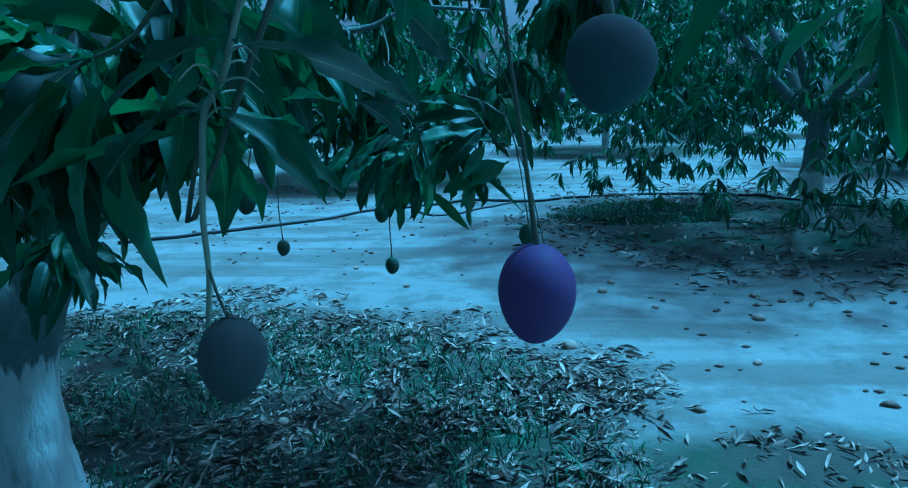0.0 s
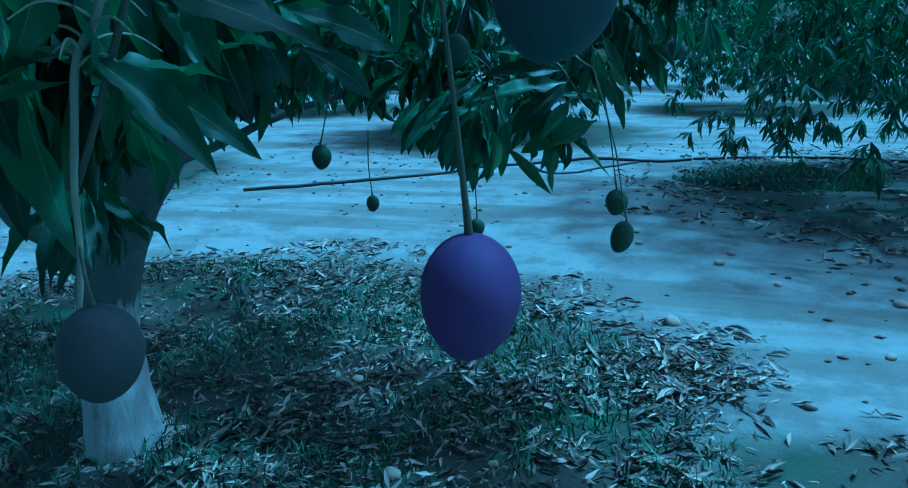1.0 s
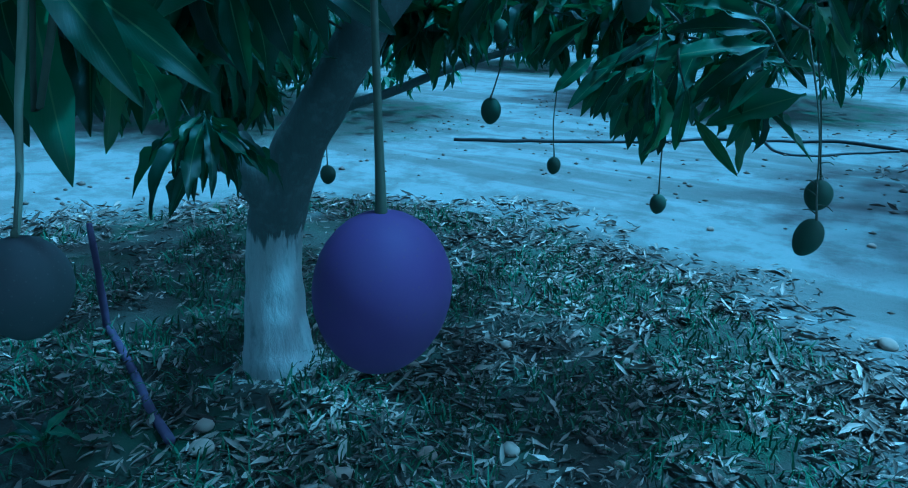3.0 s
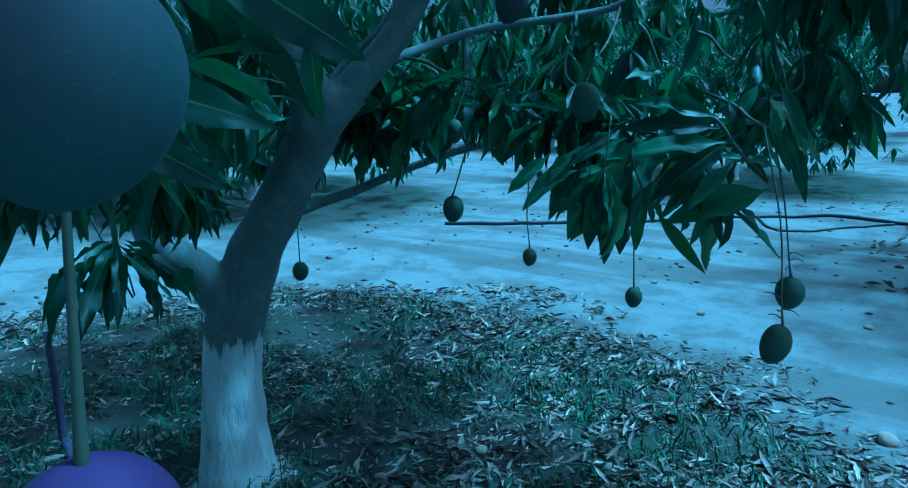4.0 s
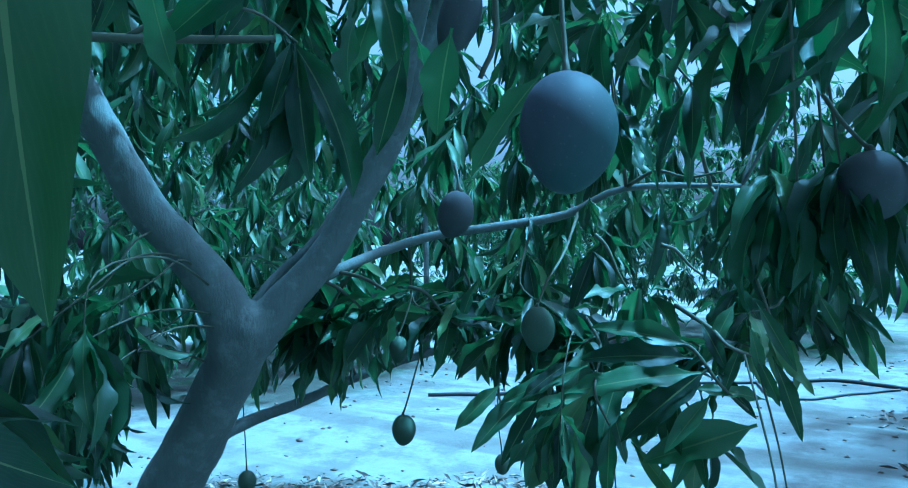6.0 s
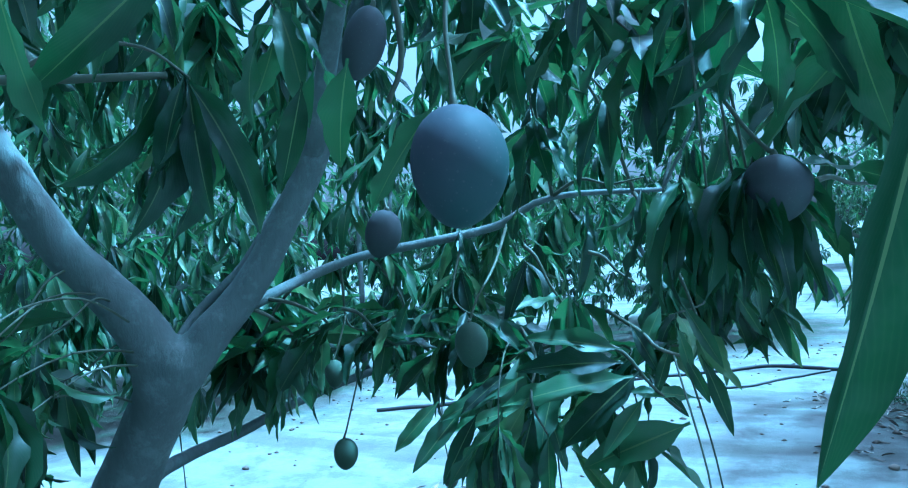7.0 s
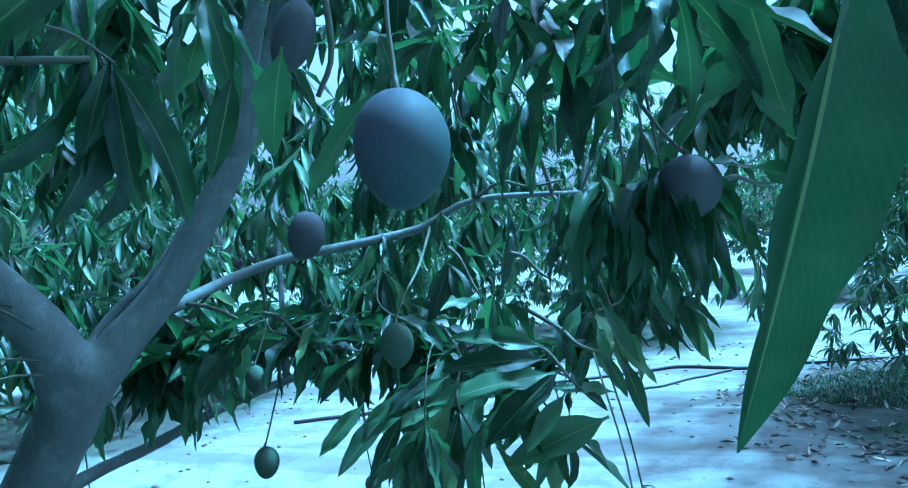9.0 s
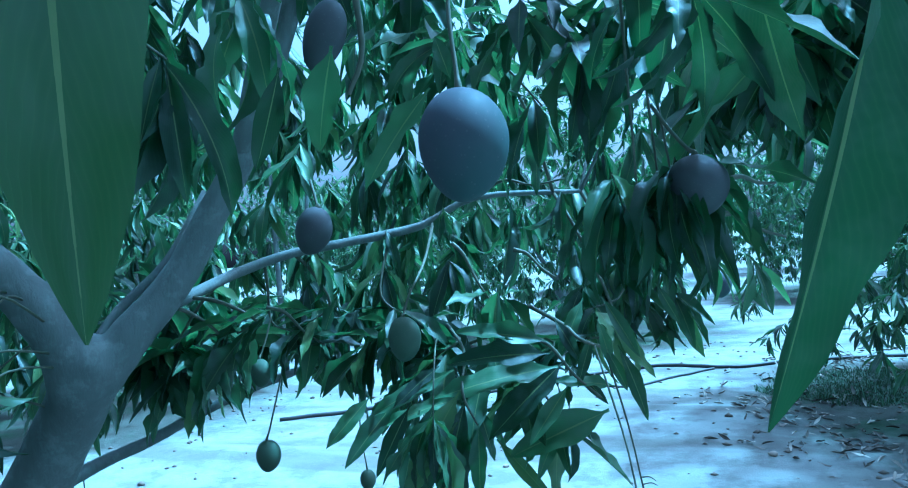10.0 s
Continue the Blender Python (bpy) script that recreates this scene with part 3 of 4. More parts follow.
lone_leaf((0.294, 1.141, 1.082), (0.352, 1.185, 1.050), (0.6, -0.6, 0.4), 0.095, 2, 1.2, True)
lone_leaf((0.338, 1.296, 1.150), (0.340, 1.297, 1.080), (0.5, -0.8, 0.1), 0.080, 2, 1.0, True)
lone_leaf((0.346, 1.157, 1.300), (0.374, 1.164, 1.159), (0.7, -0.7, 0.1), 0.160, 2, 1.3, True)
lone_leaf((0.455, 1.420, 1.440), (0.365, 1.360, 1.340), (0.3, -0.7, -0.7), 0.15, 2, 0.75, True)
lone_leaf((0.360, 1.360, 1.450), (0.360, 1.370, 1.340), (0.3, -0.9, 0.0), 0.12, 1)
lone_leaf((0.420, 1.450, 1.470), (0.350, 1.420, 1.400), (0.2, -0.9, 0.2), 0.13, 1, 1.2)
lone_leaf((0.521, 1.551, 1.353), (0.470, 1.526, 1.289), (0.2, -0.9, 0.4), 0.088, 1, 1.15)
lone_leaf((0.538, 1.548, 1.356), (0.530, 1.544, 1.385), (0.2, -0.9, 0.1), 0.034, 1, 1.6)
lone_leaf((0.424, 1.589, 1.409), (0.405, 1.582, 1.327), (0.4, -0.9, 0.1), 0.090, 2, 1.5)
lone_leaf((0.358, 1.612, 1.407), (0.337, 1.604, 1.320), (0.7, -0.6, 0.1), 0.095, 1, 1.1)
lone_leaf((0.800, 2.081, 1.477), (0.587, 2.144, 1.309), (0.1, -0.7, 0.7), 0.275, 1, 0.9)
lone_leaf((0.605, 2.268, 1.160), (0.633, 2.283, 1.101), (0.1, -0.9, 0.1), 0.085, 1, 0.9)
limb("twig", [(0.347, 1.769, 1.600, 0.0045), (0.357, 1.777, 1.469, 0.0035), (0.340, 1.770, 1.415, 0.003)], twig_bark, tree, 4, 6, 0.05)
# round the flower stalk
lone_leaf((0.236, 0.963, 1.129), (0.375, 1.020, 1.104), (0.1, -0.5, 0.9), 0.165, 1, 1.1)
lone_leaf((0.200, 1.008, 1.078), (0.300, 1.043, 1.020), (0.2, -0.6, 0.8), 0.14, 1)
lone_leaf((0.106, 1.015, 1.112), (0.043, 0.965, 0.960), (-0.4, -0.9, 0.2), 0.17, 2, 1.1)
lone_leaf((0.192, 1.001, 1.078), (0.150, 0.925, 1.070), (0.0, -0.2, 1.0), 0.12, 3)
lone_leaf((0.225, 0.980, 1.135), (0.164, 0.932, 1.111), (0.1, -0.6, 0.8), 0.12, 2)
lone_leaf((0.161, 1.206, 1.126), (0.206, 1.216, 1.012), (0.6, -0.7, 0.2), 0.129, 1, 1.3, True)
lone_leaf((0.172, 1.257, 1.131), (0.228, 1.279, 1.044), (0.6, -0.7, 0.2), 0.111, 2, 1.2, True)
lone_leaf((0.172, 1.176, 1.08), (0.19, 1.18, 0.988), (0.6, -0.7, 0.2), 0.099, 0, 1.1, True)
# the broad leaves of the low spray: base, tip, facing, breadth
def broad_leaves(leaves):
    for base, tip, up, broad in leaves:
        far = (Vector(tip) - Vector(base)).length
        lone_leaf(base, tip, up, far * 1.06, spray_rng.choice((0, 1, 2, 1, 4)), broad * 1.15)


broad_leaves([
    ((0.391, 2.401, 1.028), (0.241, 2.288, 1.050), (0.22, -0.91, 0.47), 1.0),
    ((0.386, 2.413, 1.049), (0.258, 2.310, 1.101), (0.18, -0.92, 0.47), 0.9),
    ((0.398, 2.430, 0.998), (0.204, 2.295, 0.988), (0.56, -0.63, 0.67), 0.9),
    ((0.407, 2.448, 1.005), (0.281, 2.342, 0.891), (0.21, -0.74, 0.40), 1.1),
    ((0.408, 2.460, 0.954), (0.348, 2.385, 0.864), (0.19, -0.91, 0.37), 1.0),
    ((0.492, 2.513, 0.943), (0.402, 2.427, 0.980), (0.56, -0.62, 0.69), 0.9),
    ((0.476, 2.517, 0.894), (0.311, 2.394, 0.838), (0.50, -0.87, 0.42), 1.2),
    ((0.208, 2.406, 0.943), (0.079, 2.301, 0.925), (0.41, -0.66, 0.72), 0.8),
])
broad_leaves([
    ((0.232, 2.325, 0.973), (0.152, 2.239, 0.824), (0.54, -0.92, 0.58), 0.9),
    ((0.236, 2.340, 0.955), (0.205, 2.277, 0.793), (0.44, -0.75, 0.35), 0.9),
    ((0.252, 2.359, 0.904), (0.260, 2.315, 0.773), (0.34, -0.91, 0.76), 0.9),
    ((0.181, 2.356, 1.015), (0.116, 2.280, 0.960), (0.55, -0.72, 0.74), 0.9),
    ((0.202, 2.379, 1.003), (0.072, 2.272, 0.946), (0.52, -0.75, 0.48), 0.8),
    ((0.386, 2.480, 1.086), (0.440, 2.459, 1.007), (0.40, -0.78, 0.34), 1.0),
    ((0.405, 2.500, 0.994), (0.481, 2.489, 0.919), (0.25, -0.62, 0.27), 0.8),
    ((0.225, 2.320, 0.916), (0.139, 2.233, 0.803), (0.12, -0.70, 0.40), 0.9),
])
broad_leaves([
    ((0.128, 2.321, 0.945), (0.089, 2.247, 0.838), (0.29, -0.85, 0.25), 0.88),
    ((0.137, 2.345, 0.931), (0.121, 2.281, 0.793), (0.45, -0.85, 0.10), 0.98),
    ((0.147, 2.37, 0.923), (0.153, 2.32, 0.766), (0.46, -0.85, 0.13), 0.99),
    ((0.161, 2.399, 0.915), (0.177, 2.35, 0.725), (0.35, -0.85, 0.12), 0.94),
    ((0.198, 2.371, 0.922), (0.221, 2.332, 0.756), (0.38, -0.85, 0.28), 1.03),
    ((0.212, 2.401, 0.926), (0.243, 2.374, 0.789), (0.16, -0.85, 0.20), 0.88),
    ((0.094, 2.335, 0.953), (0.029, 2.242, 0.856), (0.30, -0.85, 0.47), 1.00),
    ((0.046, 2.319, 0.963), (-0.007, 2.24, 0.89), (0.41, -0.85, 0.25), 1.04),
])
broad_leaves([
    ((0.167, 2.351, 0.946), (0.148, 2.29, 0.827), (0.14, -0.85, 0.22), 1.02),
    ((0.231, 2.417, 0.933), (0.269, 2.4, 0.82), (0.39, -0.85, 0.27), 0.87),
    ((0.478, 2.490, 1.030), (0.528, 2.490, 0.935), (0.30, -0.90, 0.20), 0.7),
    ((0.470, 2.490, 1.080), (0.500, 2.480, 0.985), (0.50, -0.80, 0.10), 0.8),
    ((0.460, 2.480, 1.050), (0.430, 2.440, 0.960), (0.10, -0.90, 0.30), 0.8),
])
broad_leaves([
    ((0.478, 2.520, 1.120), (0.545, 2.500, 1.010), (0.40, -0.80, 0.20), 0.8),
    ((0.490, 2.540, 1.060), (0.575, 2.530, 0.960), (0.30, -0.90, 0.20), 0.8),
    ((0.440, 2.520, 1.120), (0.400, 2.450, 1.020), (0.20, -0.80, 0.40), 0.9),
    ((0.500, 2.540, 1.020), (0.560, 2.520, 0.880), (0.50, -0.80, 0.10), 0.7),
])
limb("twig", [(0.30, 2.62, 1.10, 0.005), (0.40, 2.50, 1.07, 0.0045), (0.44, 2.46, 1.045, 0.004), (0.485, 2.50, 1.02, 0.003)], twig_bark, tree, 4, 6, 0.05)
limb("twig", [(0.10, 2.60, 1.08, 0.004), (0.20, 2.45, 1.03, 0.0035), (0.235, 2.33, 0.97, 0.003), (0.25, 2.36, 0.90, 0.002)], twig_bark, tree, 4, 6, 0.05)
# at the rim of the low whorls
lone_leaf((0.219, 2.564, 0.815), (0.356, 2.524, 0.690), (0.3, -0.9, 0.3), 0.19, 0, 0.75)

limb("twig", [(-0.06, 1.30, 1.43, 0.006), (0.157, 1.478, 1.421, 0.0042), (0.272, 1.545, 1.416, 0.0032)], twig_bark, tree, 4, 7, 0.05)
limb("twig", [(0.10, 2.58, 1.30, 0.004), (0.14, 2.42, 1.22, 0.003), (0.155, 2.31, 1.168, 0.002)], twig_bark, tree, 4, 6, 0.05)
# fine twigs between the whorls
for a, b in (((0.182, 2.474, 1.252), (0.250, 2.496, 1.127)), ((0.302, 2.518, 1.229), (0.385, 2.540, 1.163)), ((0.719, 2.187, 1.307), (0.790, 2.237, 1.301)),
             ((0.194, 2.636, 1.358), (0.414, 2.560, 1.370)), ((-0.25, 2.42, 1.14), (-0.12, 2.44, 1.05)), ((0.34, 2.43, 1.06), (0.47, 2.47, 0.93)), ((0.70, 2.20, 1.26), (0.80, 2.25, 1.22))):
    twig_to(b, Vector(b) - Vector(a), tree, 0.0026, a)

# ---- the tree's further foliage ----
rng = random.Random(21)
frames = []


def scatter(count, centre, radii, low, leaves=(8, 12), size=0.15, sag=0.6, shell=0.35):
    made = 0
    while made < count:
        u = Vector((rng.gauss(0, 1), rng.gauss(0, 1), rng.gauss(0, 1))).normalized() * rng.uniform(shell, 1.0)
        p = Vector(centre) + Vector((u.x * radii[0], u.y * radii[1], u.z * radii[2]))
        if p.z < low:
            continue
        made += 1
        axis = Vector((u.x, u.y, u.z * 0.5 - 0.35))
        frames.extend(whorl(p, axis, rng.randint(*leaves), size, sag, rng))


scatter(98, (-0.65, 3.05, 1.46), (1.20, 0.55, 0.60), 1.00, size=0.16, sag=1.5)   # behind the fork
scatter(18, (0.40, 2.95, 1.34), (0.6, 0.4, 0.34), 1.08, sag=1.3)                # behind the low whorls
scatter(70, (-1.45, 2.25, 1.40), (0.5, 0.8, 0.75), 0.80, sag=1.4)               # beyond the left limb
scatter(34, (-1.05, 1.75, 1.60), (0.35, 0.4, 0.55), 1.12, sag=1.4)              # round the left limb
scatter(120, (-0.75, 2.2, 2.45), (1.7, 1.6, 0.75), 1.85)
scatter(44, (-0.95, 2.55, 1.78), (0.50, 0.5, 0.34), 1.40, size=0.16, sag=1.5)
scatter(60, (-1.6, 2.9, 1.06), (0.7, 0.6, 0.34), 0.80, size=0.17, sag=1.4)            # low behind the left limb
scatter(20, (-0.55, 3.5, 1.18), (0.65, 0.35, 0.30), 0.92, size=0.17, sag=1.3)         # low beyond the fork
scatter(30, (-1.3, 3.95, 1.90), (0.8, 0.5, 0.55), 1.35, size=0.17, sag=1.3)           # the crown's far side
scatter(46, (-0.10, 3.35, 1.95), (0.85, 0.40, 0.50), 1.45, size=0.15, sag=1.2)         # the crown above the cross limb
scatter(26, (0.75, 3.10, 1.95), (0.50, 0.40, 0.42), 1.50, size=0.15, sag=1.2)
scatter(16, (-0.28, 1.78, 1.72), (0.30, 0.26, 0.15), 1.58, size=0.15, sag=1.4)         # above the fork
scatter(9, (-0.02, 2.75, 1.86), (0.25, 0.2, 0.12), 1.70, size=0.15, sag=1.3)
scatter(12, (-0.05, 2.40, 1.83), (0.30, 0.25, 0.10), 1.74, size=0.15, sag=1.3)
scatter(18, (0.88, 2.80, 1.64), (0.32, 0.25, 0.20), 1.44, size=0.16, sag=1.2)
scatter(14, (-0.20, 2.15, 1.75), (0.28, 0.22, 0.10), 1.64, size=0.15, sag=1.4)
scatter(9, (-0.20, 3.05, 1.50), (0.22, 0.20, 0.12), 1.35, size=0.15, sag=1.4)
scatter(48, (-0.65, 3.95, 1.70), (0.80, 0.40, 0.42), 1.30, (6, 9), 0.12, 1.3)          # fine leaves at the crown's far edge
fine_rng = random.Random(3)
joined_leaves("foliage", frames, COARSE, leaf_joined, tree, fine_rng)
frames = []
rng = random.Random(22)
scatter(9, (0.02, 2.58, 1.04), (0.42, 0.24, 0.15), 0.94, size=0.18, sag=0.45, shell=0.1)    # the low skirt
scatter(10, (-0.30, 2.75, 1.08), (0.35, 0.2, 0.10), 1.00, size=0.15, sag=0.8, shell=0.1)
scatter(7, (0.55, 2.20, 1.62), (0.38, 0.32, 0.20), 1.44, size=0.17, shell=0.1)              # overhead, on the open side
scatter(5, (-0.05, 3.0, 1.74), (0.30, 0.25, 0.20), 1.50, size=0.16, sag=1.2, shell=0.1)
scatter(6, (0.10, 2.10, 1.72), (0.40, 0.35, 0.20), 1.55, size=0.16, shell=0.1)
scatter(30, (-0.48, 1.45, 1.30), (0.28, 0.28, 0.30), 0.98, size=0.18, shell=0.1)             # left of the fork
scatter(14, (0.07, 1.24, 1.12), (0.18, 0.12, 0.10), 1.00, size=0.175, sag=0.8, shell=0.1)    # behind the flower stalk
scatter(9, (-0.16, 1.17, 1.10), (0.12, 0.10, 0.08), 1.03, size=0.18, sag=0.9, shell=0.1)
scatter(16, (-0.78, 1.58, 1.02), (0.2, 0.16, 0.14), 0.90, size=0.17, sag=0.8, shell=0.1)
scatter(32, (1.00, 2.40, 1.66), (0.4, 0.35, 0.24), 1.42, size=0.18, shell=0.1)
scatter(13, (-0.74, 1.84, 1.06), (0.14, 0.16, 0.13), 0.95, size=0.17, sag=0.9, shell=0.1)   # hanging before the trunk
scatter(18, (-0.58, 2.48, 1.06), (0.22, 0.12, 0.14), 0.97, size=0.18, sag=0.5, shell=0.1)   # under the fork
scatter(70, (0.45, 0.45, 2.15), (1.3, 0.9, 0.6), 1.72, size=0.18)                             # unseen crown leaves added above the open side to block sky light
scatter(115, (0.95, 1.75, 2.32), (1.1, 0.85, 0.35), 2.0, size=0.18)                            # unseen crown edge added over the open side to block the sun
scatter(45, (0.3, -0.15, 1.95), (1.3, 0.5, 0.55), 1.40, size=0.18)                            # unseen crown leaves added behind the open side to block light
scatter(75, (-0.55, 0.85, 2.10), (1.0, 0.8, 0.45), 1.72, size=0.18)                           # unseen crown leaves added to shade the near whorls
scatter(60, (-0.85, 0.55, 1.45), (0.45, 0.45, 0.7), 0.75, size=0.18, sag=1.0)                          # unseen skirt added on the near side to shade the left leaves
scatter(70, (0.2, -0.65, 1.35), (1.5, 0.35, 0.75), 0.6, size=0.18)                                   # unseen skirt added to shut out light from the open side
scatter(10, (0.88, 2.42, 1.52), (0.16, 0.16, 0.10), 1.42, size=0.16, sag=1.2, shell=0.1)
scatter(14, (0.78, 2.95, 1.66), (0.22, 0.22, 0.14), 1.50, size=0.16, sag=1.2, shell=0.1)
scatter(12, (0.45, 2.86, 1.12), (0.18, 0.12, 0.10), 1.00, size=0.15, sag=1.2, shell=0.1)            # above the low spray
scatter(7, (-0.60, 1.80, 0.90), (0.09, 0.06, 0.05), 0.85, size=0.13, sag=1.2, shell=0.1)
scatter(8, (-0.75, 1.88, 0.94), (0.10, 0.08, 0.08), 0.88, size=0.14, sag=1.2, shell=0.1)           # beside the trunk
# near leaves raised to clear the low limb in the camera's view
for m in frames:
    end = m.translation + m.col[0].to_3d()
    if 0.08 < end.x < 0.42 and 1.1 < end.y < 1.6 and end.z < 1.07:
        m.translation += Vector((-0.02, 0, 0.10))
joined_leaves("foliage", frames, FINE, leaf_joined, tree, fine_rng)
for k in range(26):
    a = rng.uniform(0, 6.28)
    end = Vector((-0.5 + 1.5 * math.cos(a), 2.3 + 1.3 * math.sin(a), rng.uniform(1.5, 2.6)))
    root = nearest_limb(end)
    mid = root.lerp(end, 0.5) + Vector((0, 0, 0.12))
    if end.y < 1.9 and end.x > -0.6:
        continue
    thick = min(0.013, 0.8 * limb_radius(root))
    limb("branch", [(*root, thick), (*mid, thick * 0.7), (*end, thick * 0.4)], bark, tree, 4, 6, 0.04)


# ---- fruit ----
def fruit_mesh(name, wide, deep, tall, material, seed):
    r = random.Random(seed)
    bm = bmesh.new()
    bmesh.ops.create_uvsphere(bm, u_segments=28, v_segments=18, radius=1.0)
    lean = r.uniform(0.05, 0.12)
    for v in bm.verts:
        x, y, z = v.co
        full = 1.0 + 0.07 * z - 0.05 * z * z
        beak = max(0, -z - 0.55) ** 2 * 0.5
        v.co = ((x * full + lean * (1 - z * z) * 0.6 - beak * 0.4) * wide / 2, y * full * deep / 2, (z - 0.05 * max(0, z - 0.8)) * tall / 2)
    for f in bm.faces:
        f.smooth = True
    me = bpy.data.meshes.new(name)
    bm.to_mesh(me)
    bm.free()
    me.materials.append(material)
    return me


def mango(centre, wide, deep, tall, material, hang, label, seed, thick=0.003, turn=0.0, lean=0.0):
    """A fruit with its stalk, which rises to the place hang."""
    thing = tagged(new("mango"), label, "fruit", "mangoes on the tree")
    thing.matrix_basis = pose(*centre, 0, lean, turn)
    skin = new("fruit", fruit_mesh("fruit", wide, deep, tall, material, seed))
    skin.parent = thing
    back = thing.matrix_basis.inverted()
    top = Vector((0, 0, tall * 0.485))
    end = back @ Vector(hang)
    r = random.Random(seed)
    mid = top.lerp(end, 0.5) + Vector((r.uniform(-1, 1), r.uniform(-1, 1), 0)) * 0.05 * (end - top).length
    q = top.lerp(mid, 0.25)
    stalk = limb("stalk", [(*(top - Vector((0, 0, 0.004))), thick * 2.2), (*(top + Vector((0, 0, 0.004))), thick * 1.5), (*q, thick), (*mid, thick), (*end, thick * 1.1)], twig_bark, thing, 4, 8, 0.08)
    if material is mango_green and wide > 0.053 and thick < 0.002:       # bare spurs of the old flower spray
        for k in range(4):
            a, t = r.uniform(0, 6.28), 0.06 + 0.09 * k
            foot = top.lerp(mid, t)
            tip = foot + Vector((math.cos(a), math.sin(a), 0.2)) * r.uniform(0.02, 0.038)
            limb("spur", [(*foot, 0.0016), (*foot.lerp(tip, 0.6), 0.0012), (*(tip - Vector((0, 0, 0.008))), 0.0008)], twig_bark, stalk, 3, 5, 0.05)
    return thing


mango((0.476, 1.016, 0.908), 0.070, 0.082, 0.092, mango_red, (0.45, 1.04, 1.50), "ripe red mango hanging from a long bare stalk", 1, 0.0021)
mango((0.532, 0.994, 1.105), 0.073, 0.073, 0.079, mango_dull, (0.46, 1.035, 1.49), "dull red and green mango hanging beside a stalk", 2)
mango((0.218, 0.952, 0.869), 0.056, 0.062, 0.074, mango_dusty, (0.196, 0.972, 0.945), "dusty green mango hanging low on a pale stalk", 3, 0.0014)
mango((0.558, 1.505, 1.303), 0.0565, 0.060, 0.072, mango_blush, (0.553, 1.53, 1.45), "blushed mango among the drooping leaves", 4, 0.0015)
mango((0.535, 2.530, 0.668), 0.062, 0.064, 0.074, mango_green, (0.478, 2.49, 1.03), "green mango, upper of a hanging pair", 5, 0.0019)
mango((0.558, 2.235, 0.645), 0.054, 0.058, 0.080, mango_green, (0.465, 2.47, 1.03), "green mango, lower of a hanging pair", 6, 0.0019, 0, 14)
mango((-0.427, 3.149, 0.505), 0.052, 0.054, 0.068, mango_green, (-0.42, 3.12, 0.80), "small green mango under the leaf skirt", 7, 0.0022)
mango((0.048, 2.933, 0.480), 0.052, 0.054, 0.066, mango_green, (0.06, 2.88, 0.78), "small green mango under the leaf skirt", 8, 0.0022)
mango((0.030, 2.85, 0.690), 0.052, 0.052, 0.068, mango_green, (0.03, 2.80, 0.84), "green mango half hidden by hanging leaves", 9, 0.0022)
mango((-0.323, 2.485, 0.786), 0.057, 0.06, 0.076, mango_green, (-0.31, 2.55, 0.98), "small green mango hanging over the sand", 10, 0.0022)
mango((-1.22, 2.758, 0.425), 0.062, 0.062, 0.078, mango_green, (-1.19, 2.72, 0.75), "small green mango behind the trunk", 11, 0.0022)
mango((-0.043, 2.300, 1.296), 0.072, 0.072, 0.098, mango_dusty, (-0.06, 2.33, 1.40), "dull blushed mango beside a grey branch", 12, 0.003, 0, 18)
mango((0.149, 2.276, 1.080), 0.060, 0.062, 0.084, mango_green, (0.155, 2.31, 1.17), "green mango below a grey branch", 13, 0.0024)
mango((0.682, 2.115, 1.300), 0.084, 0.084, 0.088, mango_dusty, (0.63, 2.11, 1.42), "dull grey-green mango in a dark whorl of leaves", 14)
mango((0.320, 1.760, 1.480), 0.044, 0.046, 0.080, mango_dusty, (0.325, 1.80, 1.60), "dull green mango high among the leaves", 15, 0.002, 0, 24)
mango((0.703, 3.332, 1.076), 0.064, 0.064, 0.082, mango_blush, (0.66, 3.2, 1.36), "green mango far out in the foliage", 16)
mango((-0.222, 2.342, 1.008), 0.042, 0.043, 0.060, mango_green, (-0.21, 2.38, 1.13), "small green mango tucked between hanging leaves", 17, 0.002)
# the bare flower stalk beside the low green fruit
flower_stalk = limb("flower_stalk", [(0.240, 1.030, 1.200, 0.0032), (0.223, 1.017, 1.157, 0.0031), (0.210, 1.006, 1.104, 0.0030), (0.194, 0.998, 1.073, 0.0031), (0.192, 0.989, 1.027, 0.0028), (0.192, 0.980, 0.984, 0.0027),
                      (0.197, 0.970, 0.935, 0.0026), (0.195, 0.959, 0.882, 0.0023), (0.194, 0.949, 0.834, 0.0016)], stalk_pale, tree, 5, 8, 0.10)
for k in range(12):
    a, t, far = k * 2.4 + 0.4, k / 11, 0.034 + 0.011 * (k % 4)
    e = Vector((math.cos(a), math.sin(a), 0))
    foot = Vector((0.194, 0.998, 1.068)).lerp(Vector((0.214, 1.009, 1.122)), t)
    rows = [(*(foot + e * far * q + Vector((0, 0, lift))), thick) for q, lift, thick in ((0, 0, 0.0016), (0.3, 0.008, 0.0012), (0.65, 0.008, 0.0010), (1.0, -0.004, 0.0006))]
    limb("side_stalk", rows, stalk_pale, flower_stalk, 3, 6, 0.05)


